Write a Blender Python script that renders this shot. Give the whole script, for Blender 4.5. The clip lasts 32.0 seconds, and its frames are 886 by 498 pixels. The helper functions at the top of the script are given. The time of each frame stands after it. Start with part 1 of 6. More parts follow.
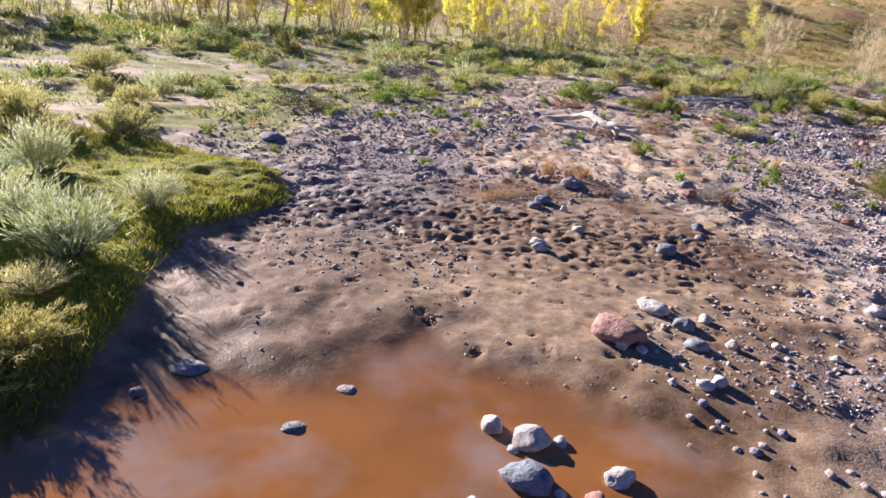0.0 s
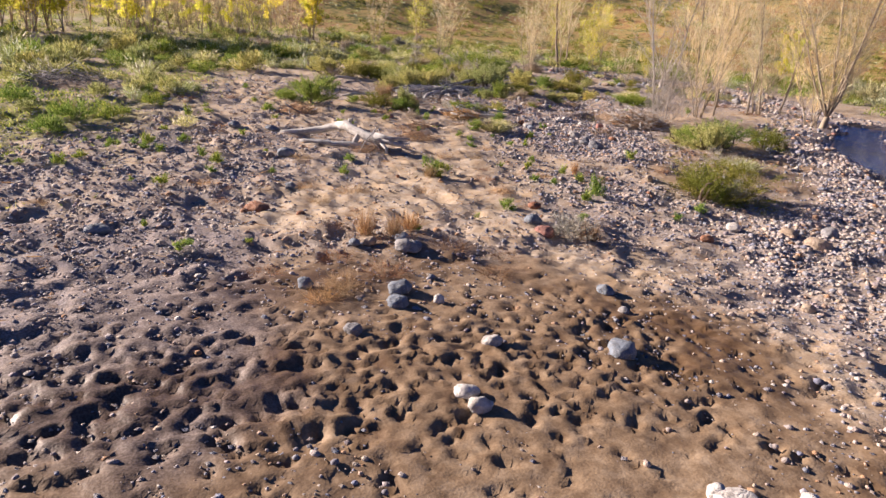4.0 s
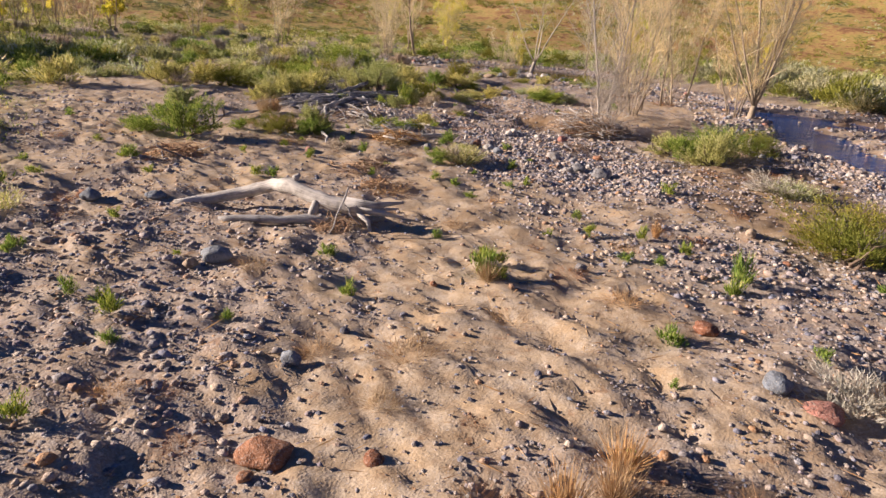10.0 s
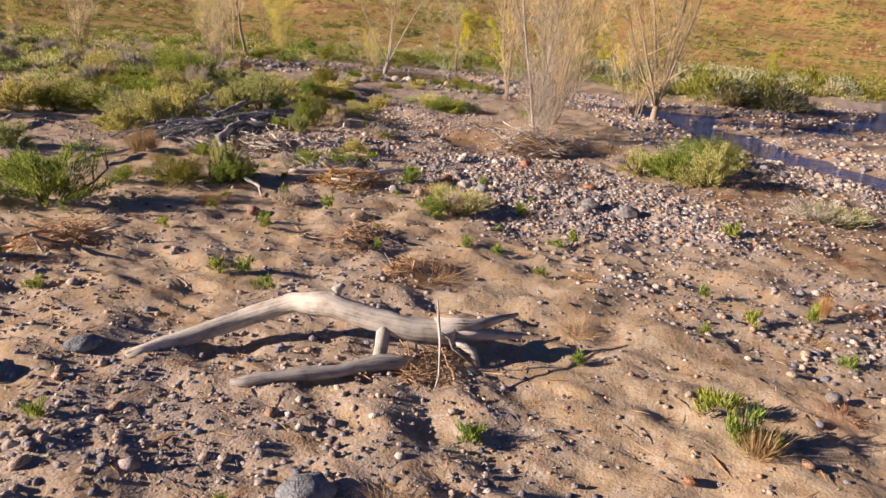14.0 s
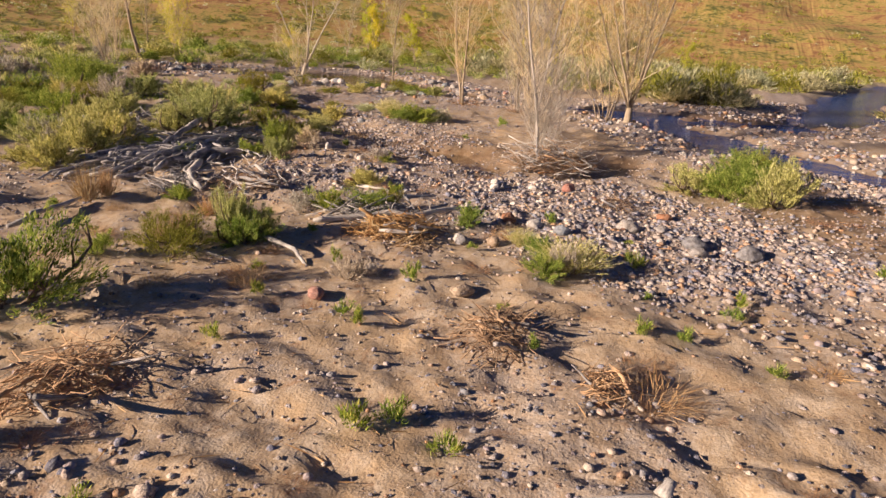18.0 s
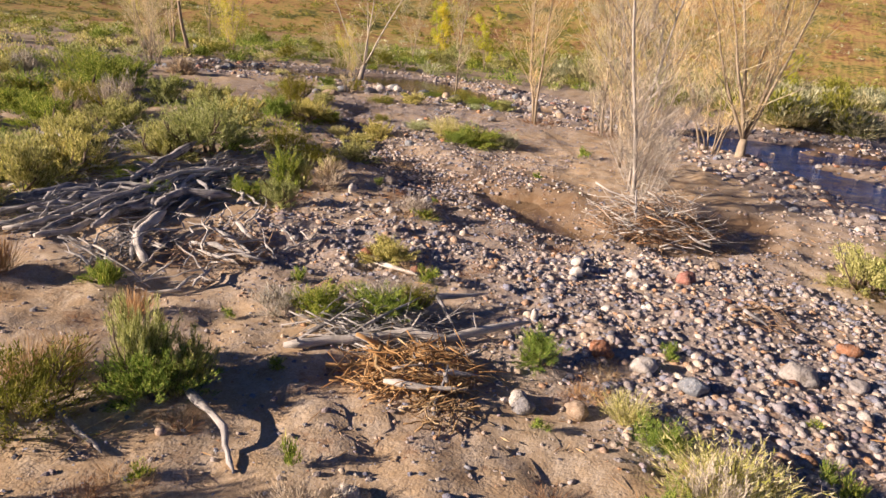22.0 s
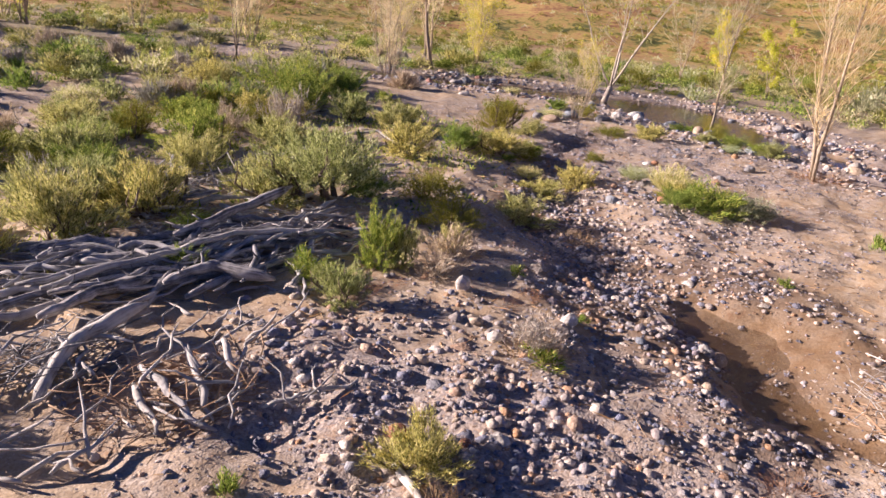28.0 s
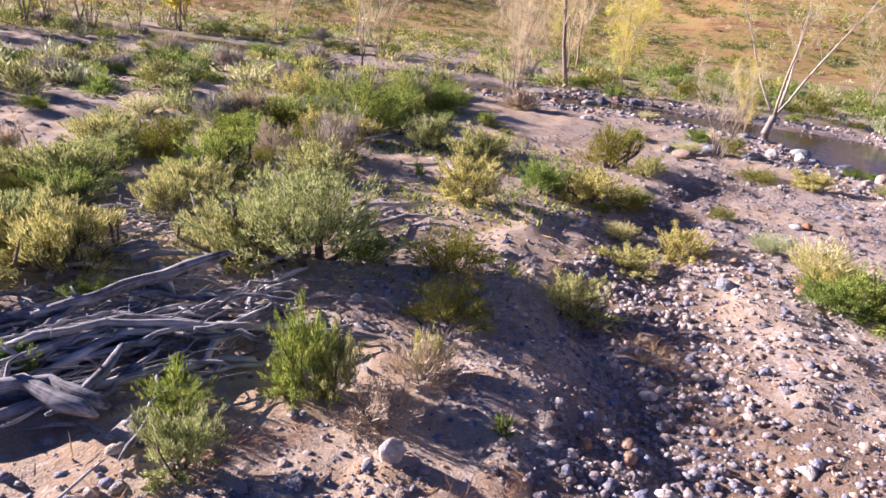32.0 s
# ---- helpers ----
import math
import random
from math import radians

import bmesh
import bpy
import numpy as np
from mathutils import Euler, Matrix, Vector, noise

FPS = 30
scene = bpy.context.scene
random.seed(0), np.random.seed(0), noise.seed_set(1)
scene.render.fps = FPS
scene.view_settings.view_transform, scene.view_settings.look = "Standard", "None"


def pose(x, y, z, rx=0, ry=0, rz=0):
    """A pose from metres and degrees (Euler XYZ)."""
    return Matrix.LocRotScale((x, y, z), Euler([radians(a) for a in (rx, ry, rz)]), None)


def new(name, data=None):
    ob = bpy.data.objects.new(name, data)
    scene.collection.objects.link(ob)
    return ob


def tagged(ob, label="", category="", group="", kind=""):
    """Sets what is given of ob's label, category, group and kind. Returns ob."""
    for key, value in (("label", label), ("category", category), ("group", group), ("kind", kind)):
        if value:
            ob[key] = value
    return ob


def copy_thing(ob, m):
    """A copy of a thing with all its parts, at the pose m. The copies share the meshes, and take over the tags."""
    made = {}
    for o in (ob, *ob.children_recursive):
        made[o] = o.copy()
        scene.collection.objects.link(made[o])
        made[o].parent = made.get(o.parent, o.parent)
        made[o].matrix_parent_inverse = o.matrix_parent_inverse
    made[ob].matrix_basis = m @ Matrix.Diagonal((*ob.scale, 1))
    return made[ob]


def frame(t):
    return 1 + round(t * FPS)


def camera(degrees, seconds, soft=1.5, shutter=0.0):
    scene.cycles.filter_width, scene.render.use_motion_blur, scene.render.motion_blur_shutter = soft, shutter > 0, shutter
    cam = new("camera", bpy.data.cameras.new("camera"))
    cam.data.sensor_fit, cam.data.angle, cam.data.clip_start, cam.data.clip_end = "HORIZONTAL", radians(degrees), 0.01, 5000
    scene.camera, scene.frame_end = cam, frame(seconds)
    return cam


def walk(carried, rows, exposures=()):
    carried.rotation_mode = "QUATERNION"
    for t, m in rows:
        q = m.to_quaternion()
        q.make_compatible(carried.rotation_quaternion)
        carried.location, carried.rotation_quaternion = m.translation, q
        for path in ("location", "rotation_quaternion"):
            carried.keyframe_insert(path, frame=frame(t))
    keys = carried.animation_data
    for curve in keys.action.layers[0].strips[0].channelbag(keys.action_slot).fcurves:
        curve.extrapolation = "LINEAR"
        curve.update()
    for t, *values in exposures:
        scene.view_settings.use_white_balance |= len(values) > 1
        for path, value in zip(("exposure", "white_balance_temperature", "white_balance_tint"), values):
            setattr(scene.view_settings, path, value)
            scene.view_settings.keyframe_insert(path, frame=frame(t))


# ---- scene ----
cam = camera(65.6, 32.0)
METRES, EYE, TILT, LEAN, TURN = 43.957, 4.0, 0.0, 0.0, 0.0
ROWS = [
    (0.0, 0.0, 0.0, 0.0, 2.02, -19.84, -5.61),
    (0.5, -0.0097, 0.0052, -0.0003, -1.29, -19.66, -5.46),
    (1.0, -0.0193, 0.0146, -0.0007, -5.11, -19.5, -5.34),
    (1.5, -0.0275, 0.0287, -0.001, -9.04, -19.36, -5.27),
    (2.0, -0.0338, 0.0471, -0.0011, -13.1, -19.23, -5.2),
    (2.5, -0.038, 0.069, -0.0012, -15.67, -19.2, -5.2),
    (3.0, -0.0396, 0.0933, -0.0012, -18.84, -19.08, -5.14),
    (3.5, -0.0398, 0.1169, -0.0011, -22.98, -18.86, -5.01),
    (4.0, -0.0396, 0.1392, -0.001, -25.7, -18.77, -4.95),
    (4.5, -0.0388, 0.1596, -0.0012, -27.61, -18.74, -4.93),
    (6.5, -0.0337, 0.2263, -0.0015, -35.43, -18.68, -4.44),
    (7.0, -0.0322, 0.2406, -0.0015, -35.51, -18.76, -4.47),
    (7.5, -0.0306, 0.2542, -0.0016, -35.88, -18.83, -4.43),
    (8.0, -0.0295, 0.2684, -0.002, -36.35, -18.87, -4.37),
    (8.5, -0.03, 0.2833, -0.0024, -36.83, -18.93, -4.3),
    (9.0, -0.0312, 0.2996, -0.0028, -37.76, -18.94, -4.19),
    (9.5, -0.0329, 0.3175, -0.0029, -39.39, -18.94, -4.06),
    (10.0, -0.0344, 0.337, -0.0031, -41.48, -18.9, -3.94),
    (10.5, -0.0353, 0.3576, -0.0034, -43.23, -18.89, -3.8),
    (11.0, -0.0351, 0.3788, -0.0039, -45.12, -18.86, -3.73),
    (11.5, -0.0338, 0.3999, -0.0039, -47.2, -18.79, -3.72),
    (12.0, -0.0311, 0.4199, -0.0039, -49.06, -18.71, -3.73),
    (12.5, -0.0279, 0.4385, -0.0039, -51.25, -18.58, -3.71),
    (13.0, -0.0248, 0.4551, -0.0041, -54.05, -18.43, -3.66),
    (13.5, -0.0212, 0.4705, -0.0044, -56.22, -18.32, -3.6),
    (15.5, -0.0122, 0.5259, -0.0053, -61.57, -18.06, -3.22),
    (16.0, -0.0109, 0.5408, -0.0057, -62.18, -18.03, -3.17),
    (16.5, -0.0087, 0.5561, -0.0058, -62.85, -18.06, -3.14),
    (17.0, -0.0048, 0.5709, -0.0056, -65.03, -18.03, -3.17),
    (17.5, 0.0023, 0.5851, -0.0054, -67.44, -18.08, -3.19),
    (18.0, 0.0149, 0.6, -0.0051, -68.09, -18.19, -3.19),
    (18.5, 0.0347, 0.6166, -0.0046, -68.04, -18.27, -3.29),
    (19.0, 0.0567, 0.6332, -0.0039, -68.05, -18.28, -3.39),
    (19.5, 0.0734, 0.6458, -0.0032, -68.05, -18.27, -3.63),
    (20.0, 0.0861, 0.6537, -0.0028, -66.86, -18.32, -3.82),
    (20.5, 0.097, 0.6574, -0.0028, -65.25, -18.41, -4.16),
    (21.0, 0.1073, 0.6563, -0.0025, -64.78, -18.43, -4.41),
    (21.5, 0.1183, 0.6511, -0.0027, -64.01, -18.47, -4.67),
    (22.0, 0.1301, 0.645, -0.0029, -62.08, -18.6, -4.74),
    (22.5, 0.1441, 0.6424, -0.0029, -59.82, -18.8, -4.7),
    (23.0, 0.161, 0.6438, -0.0026, -57.51, -18.98, -4.67),
    (23.5, 0.1803, 0.6487, -0.002, -55.37, -19.12, -4.7),
    (24.0, 0.1992, 0.6552, -0.0015, -53.84, -19.15, -4.77),
    (24.5, 0.2167, 0.662, -0.0011, -52.1, -19.19, -4.78),
    (25.0, 0.2317, 0.6685, -0.0007, -49.99, -19.24, -4.85),
    (25.5, 0.2429, 0.6741, -0.0003, -47.79, -19.36, -4.83),
    (26.0, 0.2458, 0.6759, -0.001, -45.57, -19.42, -4.79),
    (26.5, 0.2457, 0.6762, -0.0015, -43.25, -19.45, -4.79),
    (28.5, 0.2682, 0.6842, -0.0012, -38.24, -19.55, -5.47),
    (29.0, 0.2802, 0.6898, -0.0012, -36.55, -19.61, -5.58),
    (29.5, 0.2934, 0.697, -0.0009, -34.7, -19.68, -5.65),
    (30.0, 0.306, 0.704, -0.0006, -33.0, -19.72, -5.69),
    (30.5, 0.3187, 0.7112, -0.0003, -31.12, -19.77, -5.71),
    (31.0, 0.3306, 0.7176, 0.0001, -29.26, -19.82, -5.7),
    (31.5, 0.3415, 0.7226, 0.0, -27.39, -19.83, -5.74),
    (32.0, 0.3517, 0.7258, -0.0, -25.77, -19.84, -5.74),
]
EXPOSURES = [(0.0, 1.71, 4700, 21), (4.0, 1.44, 5090, 20), (8.0, 1.25, 5210, 19), (12.0, 1.08, 5360, 20), (16.0, 1.04, 5630, 21), (19.0, 1.0, 5700, 21), (23.0, 1.23, 5370, 20), (26.0, 1.32, 5190, 22), (29.0, 1.53, 5030, 28), (32.0, 1.72, 4760, 30)]
walk(cam, [(t, pose(0, 0, EYE, TILT, LEAN, TURN) @ pose(METRES * x, METRES * y, METRES * z, 90 + pitch, roll, yaw)) for t, x, y, z, yaw, pitch, roll in ROWS], EXPOSURES)

# ---- light ----
SUN_TOWARDS = Vector((-0.68, 0.73, 0.0)).normalized()
SUN_HEIGHT = radians(17.5)
world = bpy.data.worlds.new("daylight")
scene.world = world
world.use_nodes = True
wn = world.node_tree
sky = wn.nodes.new("ShaderNodeTexSky")
sky.sky_type = "NISHITA"
sky.sun_disc = False
sky.altitude, sky.air_density, sky.dust_density, sky.ozone_density = 1800, 0.3, 0.1, 2.6
sky.sun_elevation = SUN_HEIGHT
sky.sun_rotation = math.atan2(SUN_TOWARDS.x, SUN_TOWARDS.y)
wn.links.new(sky.outputs[0], wn.nodes["Background"].inputs[0])
wn.nodes["Background"].inputs[1].default_value = 0.05
sun = new("sun", bpy.data.lights.new("sun", "SUN"))
sun.data.energy, sun.data.angle, sun.data.color = 5.0, radians(0.6), (1.0, 0.74, 0.45)
toward = Vector((SUN_TOWARDS.x * math.cos(SUN_HEIGHT), SUN_TOWARDS.y * math.cos(SUN_HEIGHT), math.sin(SUN_HEIGHT)))
sun.rotation_euler = toward.to_track_quat("Z", "Y").to_euler()
sun.location = (0, 0, 60)


# ---- materials ----
class Mat:
    """A small builder for node materials."""

    def __init__(self, name, rough=0.9, metal=0.0, spec=0.3):
        self.m = bpy.data.materials.new(name)
        self.m.use_nodes = True
        self.t = self.m.node_tree
        self.b = self.t.nodes["Principled BSDF"]
        self.b.inputs["Roughness"].default_value = rough
        self.b.inputs["Metallic"].default_value = metal
        self.b.inputs["Specular IOR Level"].default_value = spec
        self.coord = self.t.nodes.new("ShaderNodeNewGeometry").outputs["Position"]

    def node(self, kind, **props):
        n = self.t.nodes.new(kind)
        for k, v in props.items():
            n.inputs[k.replace("_", " ")].default_value = v
        return n

    def link(self, a, b):
        self.t.links.new(a, b)

    def noise(self, scale, detail=4.0, rough=0.6, coord=None):
        n = self.node("ShaderNodeTexNoise", Scale=scale, Detail=detail, Roughness=rough)
        self.link(coord or self.coord, n.inputs["Vector"])
        return n.outputs["Fac"]

    def local(self):
        return self.t.nodes.new("ShaderNodeTexCoord").outputs["Object"]

    def voronoi(self, scale, feature="F1", coord=None):
        n = self.t.nodes.new("ShaderNodeTexVoronoi")
        n.feature = feature
        n.inputs["Scale"].default_value = scale
        self.link(coord or self.coord, n.inputs["Vector"])
        return n

    def ramp(self, fac, stops):
        n = self.t.nodes.new("ShaderNodeValToRGB")
        els = n.color_ramp.elements
        while len(els) < len(stops):
            els.new(0.5)
        for e, (p, c) in zip(els, stops):
            e.position = p
            e.color = (*c, 1) if len(c) == 3 else c
        self.link(fac, n.inputs[0])
        return n.outputs[0]

    def mix(self, fac, a, b, mode="MIX"):
        n = self.t.nodes.new("ShaderNodeMix")
        n.data_type, n.blend_type = "RGBA", mode
        for sock, v in ((n.inputs[0], fac), (n.inputs[6], a), (n.inputs[7], b)):
            if isinstance(v, (int, float)):
                sock.default_value = v
            elif isinstance(v, tuple):
                sock.default_value = (*v, 1)
            else:
                self.link(v, sock)
        return n.outputs[2]

    def math(self, op, a, b=0.0, clamp=False):
        n = self.t.nodes.new("ShaderNodeMath")
        n.operation, n.use_clamp = op, clamp
        for sock, v in ((n.inputs[0], a), (n.inputs[1], b)):
            if isinstance(v, (int, float)):
                sock.default_value = v
            else:
                self.link(v, sock)
        return n.outputs[0]

    def attr(self, name):
        n = self.t.nodes.new("ShaderNodeAttribute")
        n.attribute_name = name
        return n.outputs["Fac"]

    def island(self):
        return self.t.nodes.new("ShaderNodeNewGeometry").outputs["Random Per Island"]

    def object_random(self):
        return self.t.nodes.new("ShaderNodeObjectInfo").outputs["Random"]

    def color(self, v):
        if isinstance(v, tuple):
            self.b.inputs["Base Color"].default_value = (*v, 1)
        else:
            self.link(v, self.b.inputs["Base Color"])
        return self

    def rough(self, v):
        self.link(v, self.b.inputs["Roughness"])
        return self

    def bump(self, height, strength=0.4, distance=0.02):
        n = self.node("ShaderNodeBump", Strength=strength, Distance=distance)
        self.link(height, n.inputs["Height"])
        self.link(n.outputs[0], self.b.inputs["Normal"])
        return self


def ground_material():
    k = Mat("earth", 0.95)
    big, mid, fine = k.noise(0.5), k.noise(4.0), k.noise(38.0, 4.0, 0.55)
    sand = k.ramp(mid, [(0.3, (0.35, 0.26, 0.17)), (0.5, (0.50, 0.405, 0.285)), (0.68, (0.61, 0.525, 0.40))])
    cells, speck = k.voronoi(17.0), k.voronoi(46.0)

    def stones_of(v):
        grey = k.t.nodes.new("ShaderNodeSeparateColor")
        k.link(v.outputs["Color"], grey.inputs[0])
        return k.ramp(grey.outputs[0], [(0.0, (0.14, 0.14, 0.19)), (0.3, (0.30, 0.285, 0.31)), (0.5, (0.44, 0.38, 0.34)), (0.7, (0.52, 0.48, 0.47)), (0.85, (0.38, 0.26, 0.19)), (1.0, (0.76, 0.73, 0.71))])

    gravel = k.mix(k.ramp(k.noise(6.0), [(0.4, (0, 0, 0)), (0.6, (1, 1, 1))]), stones_of(cells), stones_of(speck))
    gf = k.math("ADD", k.attr("gravel"), k.math("MULTIPLY", k.math("SUBTRACT", mid, 0.5), 1.6), clamp=True)
    grit = k.voronoi(70.0)
    tone = k.t.nodes.new("ShaderNodeSeparateColor")
    k.link(grit.outputs["Color"], tone.inputs[0])
    fleck = k.math("MULTIPLY", k.math("GREATER_THAN", tone.outputs[1], 0.72), k.math("LESS_THAN", grit.outputs["Distance"], 0.42))
    sand = k.mix(k.math("MULTIPLY", fleck, 0.8), sand, k.ramp(tone.outputs[0], [(0.0, (0.16, 0.14, 0.14)), (0.45, (0.36, 0.30, 0.26)), (0.8, (0.62, 0.56, 0.50)), (1.0, (0.80, 0.77, 0.74))]))
    c = k.mix(k.math("MULTIPLY", gf, 0.75), sand, gravel)
    ochre = k.ramp(k.noise(1.1, 5.0, 0.65), [(0.46, (0, 0, 0)), (0.6, (0.6, 0.6, 0.6))])
    c = k.mix(k.math("MULTIPLY", ochre, k.math("SUBTRACT", 1.0, gf, clamp=True)), c, (0.52, 0.38, 0.22))
    rot = k.ramp(k.noise(2.6, 6.0, 0.75), [(0.57, (0, 0, 0)), (0.66, (0.55, 0.55, 0.55))])
    c = k.mix(rot, c, k.mix(fine, (0.16, 0.08, 0.04), (0.40, 0.22, 0.10)))
    mudc = k.ramp(mid, [(0.3, (0.21, 0.14, 0.08)), (0.5, (0.35, 0.255, 0.155)), (0.68, (0.49, 0.38, 0.255))])
    mf = k.math("ADD", k.attr("mud"), k.math("MULTIPLY", k.math("SUBTRACT", big, 0.5), 0.5), clamp=True)
    c = k.mix(k.math("MULTIPLY", mf, k.math("GREATER_THAN", k.attr("mud"), 0.02)), c, mudc)
    siltc = k.mix(k.ramp(fine, [(0.4, (0, 0, 0)), (0.62, (1, 1, 1))]), (0.17, 0.148, 0.155), (0.36, 0.315, 0.32))
    c = k.mix(k.math("MULTIPLY", k.attr("patch_tone"), k.math("ADD", 0.35, mid, clamp=True)), c, siltc)
    grass = k.ramp(k.noise(9.0), [(0.3, (0.12, 0.14, 0.012)), (0.55, (0.27, 0.28, 0.022)), (0.75, (0.42, 0.38, 0.05))])
    c = k.mix(k.attr("grass"), c, grass)
    hf = k.math("ADD", k.math("MULTIPLY", k.noise(0.11, 5.0, 0.7), 0.5), k.math("MULTIPLY", k.noise(0.9, 7.0, 0.8), 0.5))
    hill = k.ramp(hf, [(0.42, (0.24, 0.12, 0.055)), (0.46, (0.39, 0.23, 0.09)), (0.495, (0.50, 0.36, 0.12)), (0.53, (0.38, 0.32, 0.08)), (0.57, (0.11, 0.12, 0.03))])
    c = k.mix(k.attr("hill"), c, hill)
    c = k.mix(k.ramp(fine, [(0.35, (0.55, 0.55, 0.55)), (0.6, (0.0, 0.0, 0.0))]), c, k.mix(1.0, c, (0.62, 0.58, 0.54), "MULTIPLY"))
    # Wet ground is darker; round the gully the mask also holds painted shade.
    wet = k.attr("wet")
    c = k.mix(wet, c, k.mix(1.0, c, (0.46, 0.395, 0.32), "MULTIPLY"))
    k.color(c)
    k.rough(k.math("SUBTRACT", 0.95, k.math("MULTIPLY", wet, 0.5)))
    pits = k.math("ADD", k.math("MULTIPLY", cells.outputs["Distance"], -0.5), k.math("MULTIPLY", speck.outputs["Distance"], -0.4))
    h = k.math("ADD", k.math("MULTIPLY", fine, 0.6), k.math("MULTIPLY", pits, gf))
    h = k.math("ADD", h, k.math("MULTIPLY", k.noise(5.0, 3.0), 1.6))
    h = k.math("MULTIPLY", h, k.math("SUBTRACT", 1.0, k.math("MULTIPLY", k.attr("mud"), 0.5)))
    return k.bump(h, 0.4, 0.04).m


def stone_material(name, stops, rand="island"):
    k = Mat(name, 0.85)
    r = k.island() if rand == "island" else k.object_random()
    c = k.ramp(r, stops)
    c = k.mix(k.ramp(k.noise(9.0, 7.0, 0.75), [(0.38, (0.9, 0.9, 0.9)), (0.62, (0, 0, 0))]), c, k.mix(1.0, c, (0.5, 0.46, 0.42), "MULTIPLY"))
    c = k.mix(k.ramp(k.noise(60.0, 3.0), [(0.55, (0, 0, 0)), (0.7, (0.6, 0.6, 0.6))]), c, (0.62, 0.58, 0.52))
    k.color(c)
    return k.bump(k.math("ADD", k.noise(45.0, 6.0), k.math("MULTIPLY", k.noise(12.0, 4.0), 2.0)), 0.7, 0.03).m


def leaf_material(name, stops, translucent=0.25):
    k = Mat(name, 0.75, spec=0.2)
    c = k.ramp(k.island(), stops)
    tint = k.ramp(k.object_random(), [(0.0, (0.82, 0.9, 0.9)), (0.5, (1.0, 1.0, 1.0)), (1.0, (1.15, 1.05, 0.85))])
    c = k.mix(1.0, c, tint, "MULTIPLY")
    k.color(c)
    tr = k.t.nodes.new("ShaderNodeBsdfTranslucent")
    k.link(c, tr.inputs["Color"])
    ms = k.t.nodes.new("ShaderNodeMixShader")
    ms.inputs[0].default_value = translucent
    k.link(k.b.outputs[0], ms.inputs[1])
    k.link(tr.outputs[0], ms.inputs[2])
    k.link(ms.outputs[0], k.t.nodes["Material Output"].inputs["Surface"])
    return k.m


def wood_material(name, stops, scale=3.2):
    k = Mat(name, 0.85)
    at = k.t.nodes.new("ShaderNodeAttribute")
    at.attribute_name = "grain"
    streak = k.noise(scale, 5.0, 0.65, at.outputs["Vector"])
    blotch = k.noise(5.0, 4.0)
    c = k.ramp(k.math("ADD", k.math("MULTIPLY", streak, 0.5), k.math("MULTIPLY", blotch, 0.5)), stops)
    tint = k.ramp(k.object_random(), [(0.0, (0.72, 0.72, 0.74)), (1.0, (1.12, 1.08, 1.02))])
    k.color(k.mix(1.0, c, tint, "MULTIPLY"))
    return k.bump(k.math("ADD", streak, k.math("MULTIPLY", k.noise(60.0, 3.0), 0.4)), 0.6, 0.02).m


def water_material(name, colour, patch_tone, alpha, ripple, shallows=0.0, gloss=0.6):
    k = Mat(name, 0.06, spec=gloss)
    # Broad noise patches of a second colour, which can carry painted reflection.
    k.color(k.mix(k.ramp(k.noise(0.5, 4.0), [(0.48, (0, 0, 0)), (0.68, (1, 1, 1))]), colour, patch_tone))
    if shallows:
        k.link(k.math("ADD", 0.04, k.math("MULTIPLY", k.attr("depth"), shallows), clamp=True), k.b.inputs["Alpha"])
    else:
        k.b.inputs["Alpha"].default_value = alpha
    k.b.inputs["IOR"].default_value = 1.33
    return k.bump(k.math("ADD", k.noise(2.2, 3.0), k.math("MULTIPLY", k.noise(9.0, 2.0), 0.3)), ripple, 0.05 + 0.2 * (ripple > 0.5)).m


EARTH = ground_material()
PEBBLE = stone_material("river_pebble", [(0.0, (0.14, 0.145, 0.19)), (0.14, (0.30, 0.325, 0.45)), (0.28, (0.56, 0.49, 0.41)), (0.40, (0.36, 0.315, 0.36)), (0.52, (0.64, 0.59, 0.55)), (0.63, (0.52, 0.31, 0.16)), (0.72, (0.52, 0.46, 0.43)), (0.82, (0.32, 0.36, 0.45)), (0.91, (0.59, 0.49, 0.37)), (1.0, (0.86, 0.83, 0.78))])
STONES = {
    "white": stone_material("pale_stone", [(0.0, (0.64, 0.62, 0.59)), (1.0, (0.80, 0.78, 0.75))], "object"),
    "grey": stone_material("grey_stone", [(0.0, (0.24, 0.25, 0.28)), (0.5, (0.36, 0.36, 0.38)), (1.0, (0.48, 0.46, 0.44))], "object"),
    "blue": stone_material("blue_grey_stone", [(0.0, (0.20, 0.24, 0.31)), (1.0, (0.32, 0.36, 0.42))], "object"),
    "pink": stone_material("pink_stone", [(0.0, (0.42, 0.20, 0.16)), (1.0, (0.50, 0.30, 0.25))], "object"),
    "orange": stone_material("rust_stone", [(0.0, (0.30, 0.13, 0.07)), (1.0, (0.42, 0.22, 0.12))], "object"),
    "tan": stone_material("tan_stone", [(0.0, (0.42, 0.33, 0.24)), (1.0, (0.55, 0.45, 0.34))], "object"),
}
SAGE = leaf_material("sage_leaf", [(0.0, (0.09, 0.11, 0.035)), (0.3, (0.35, 0.37, 0.11)), (0.7, (0.64, 0.63, 0.23)), (1.0, (0.83, 0.79, 0.42))], 0.3)
PALESAGE = leaf_material("pale_sage_leaf", [(0.0, (0.16, 0.17, 0.08)), (0.4, (0.38, 0.38, 0.22)), (0.8, (0.56, 0.55, 0.36)), (1.0, (0.68, 0.66, 0.48))], 0.2)
GREEN = leaf_material("green_leaf", [(0.0, (0.05, 0.085, 0.010)), (0.4, (0.20, 0.30, 0.045)), (0.8, (0.45, 0.53, 0.10)), (1.0, (0.66, 0.65, 0.17))], 0.32)
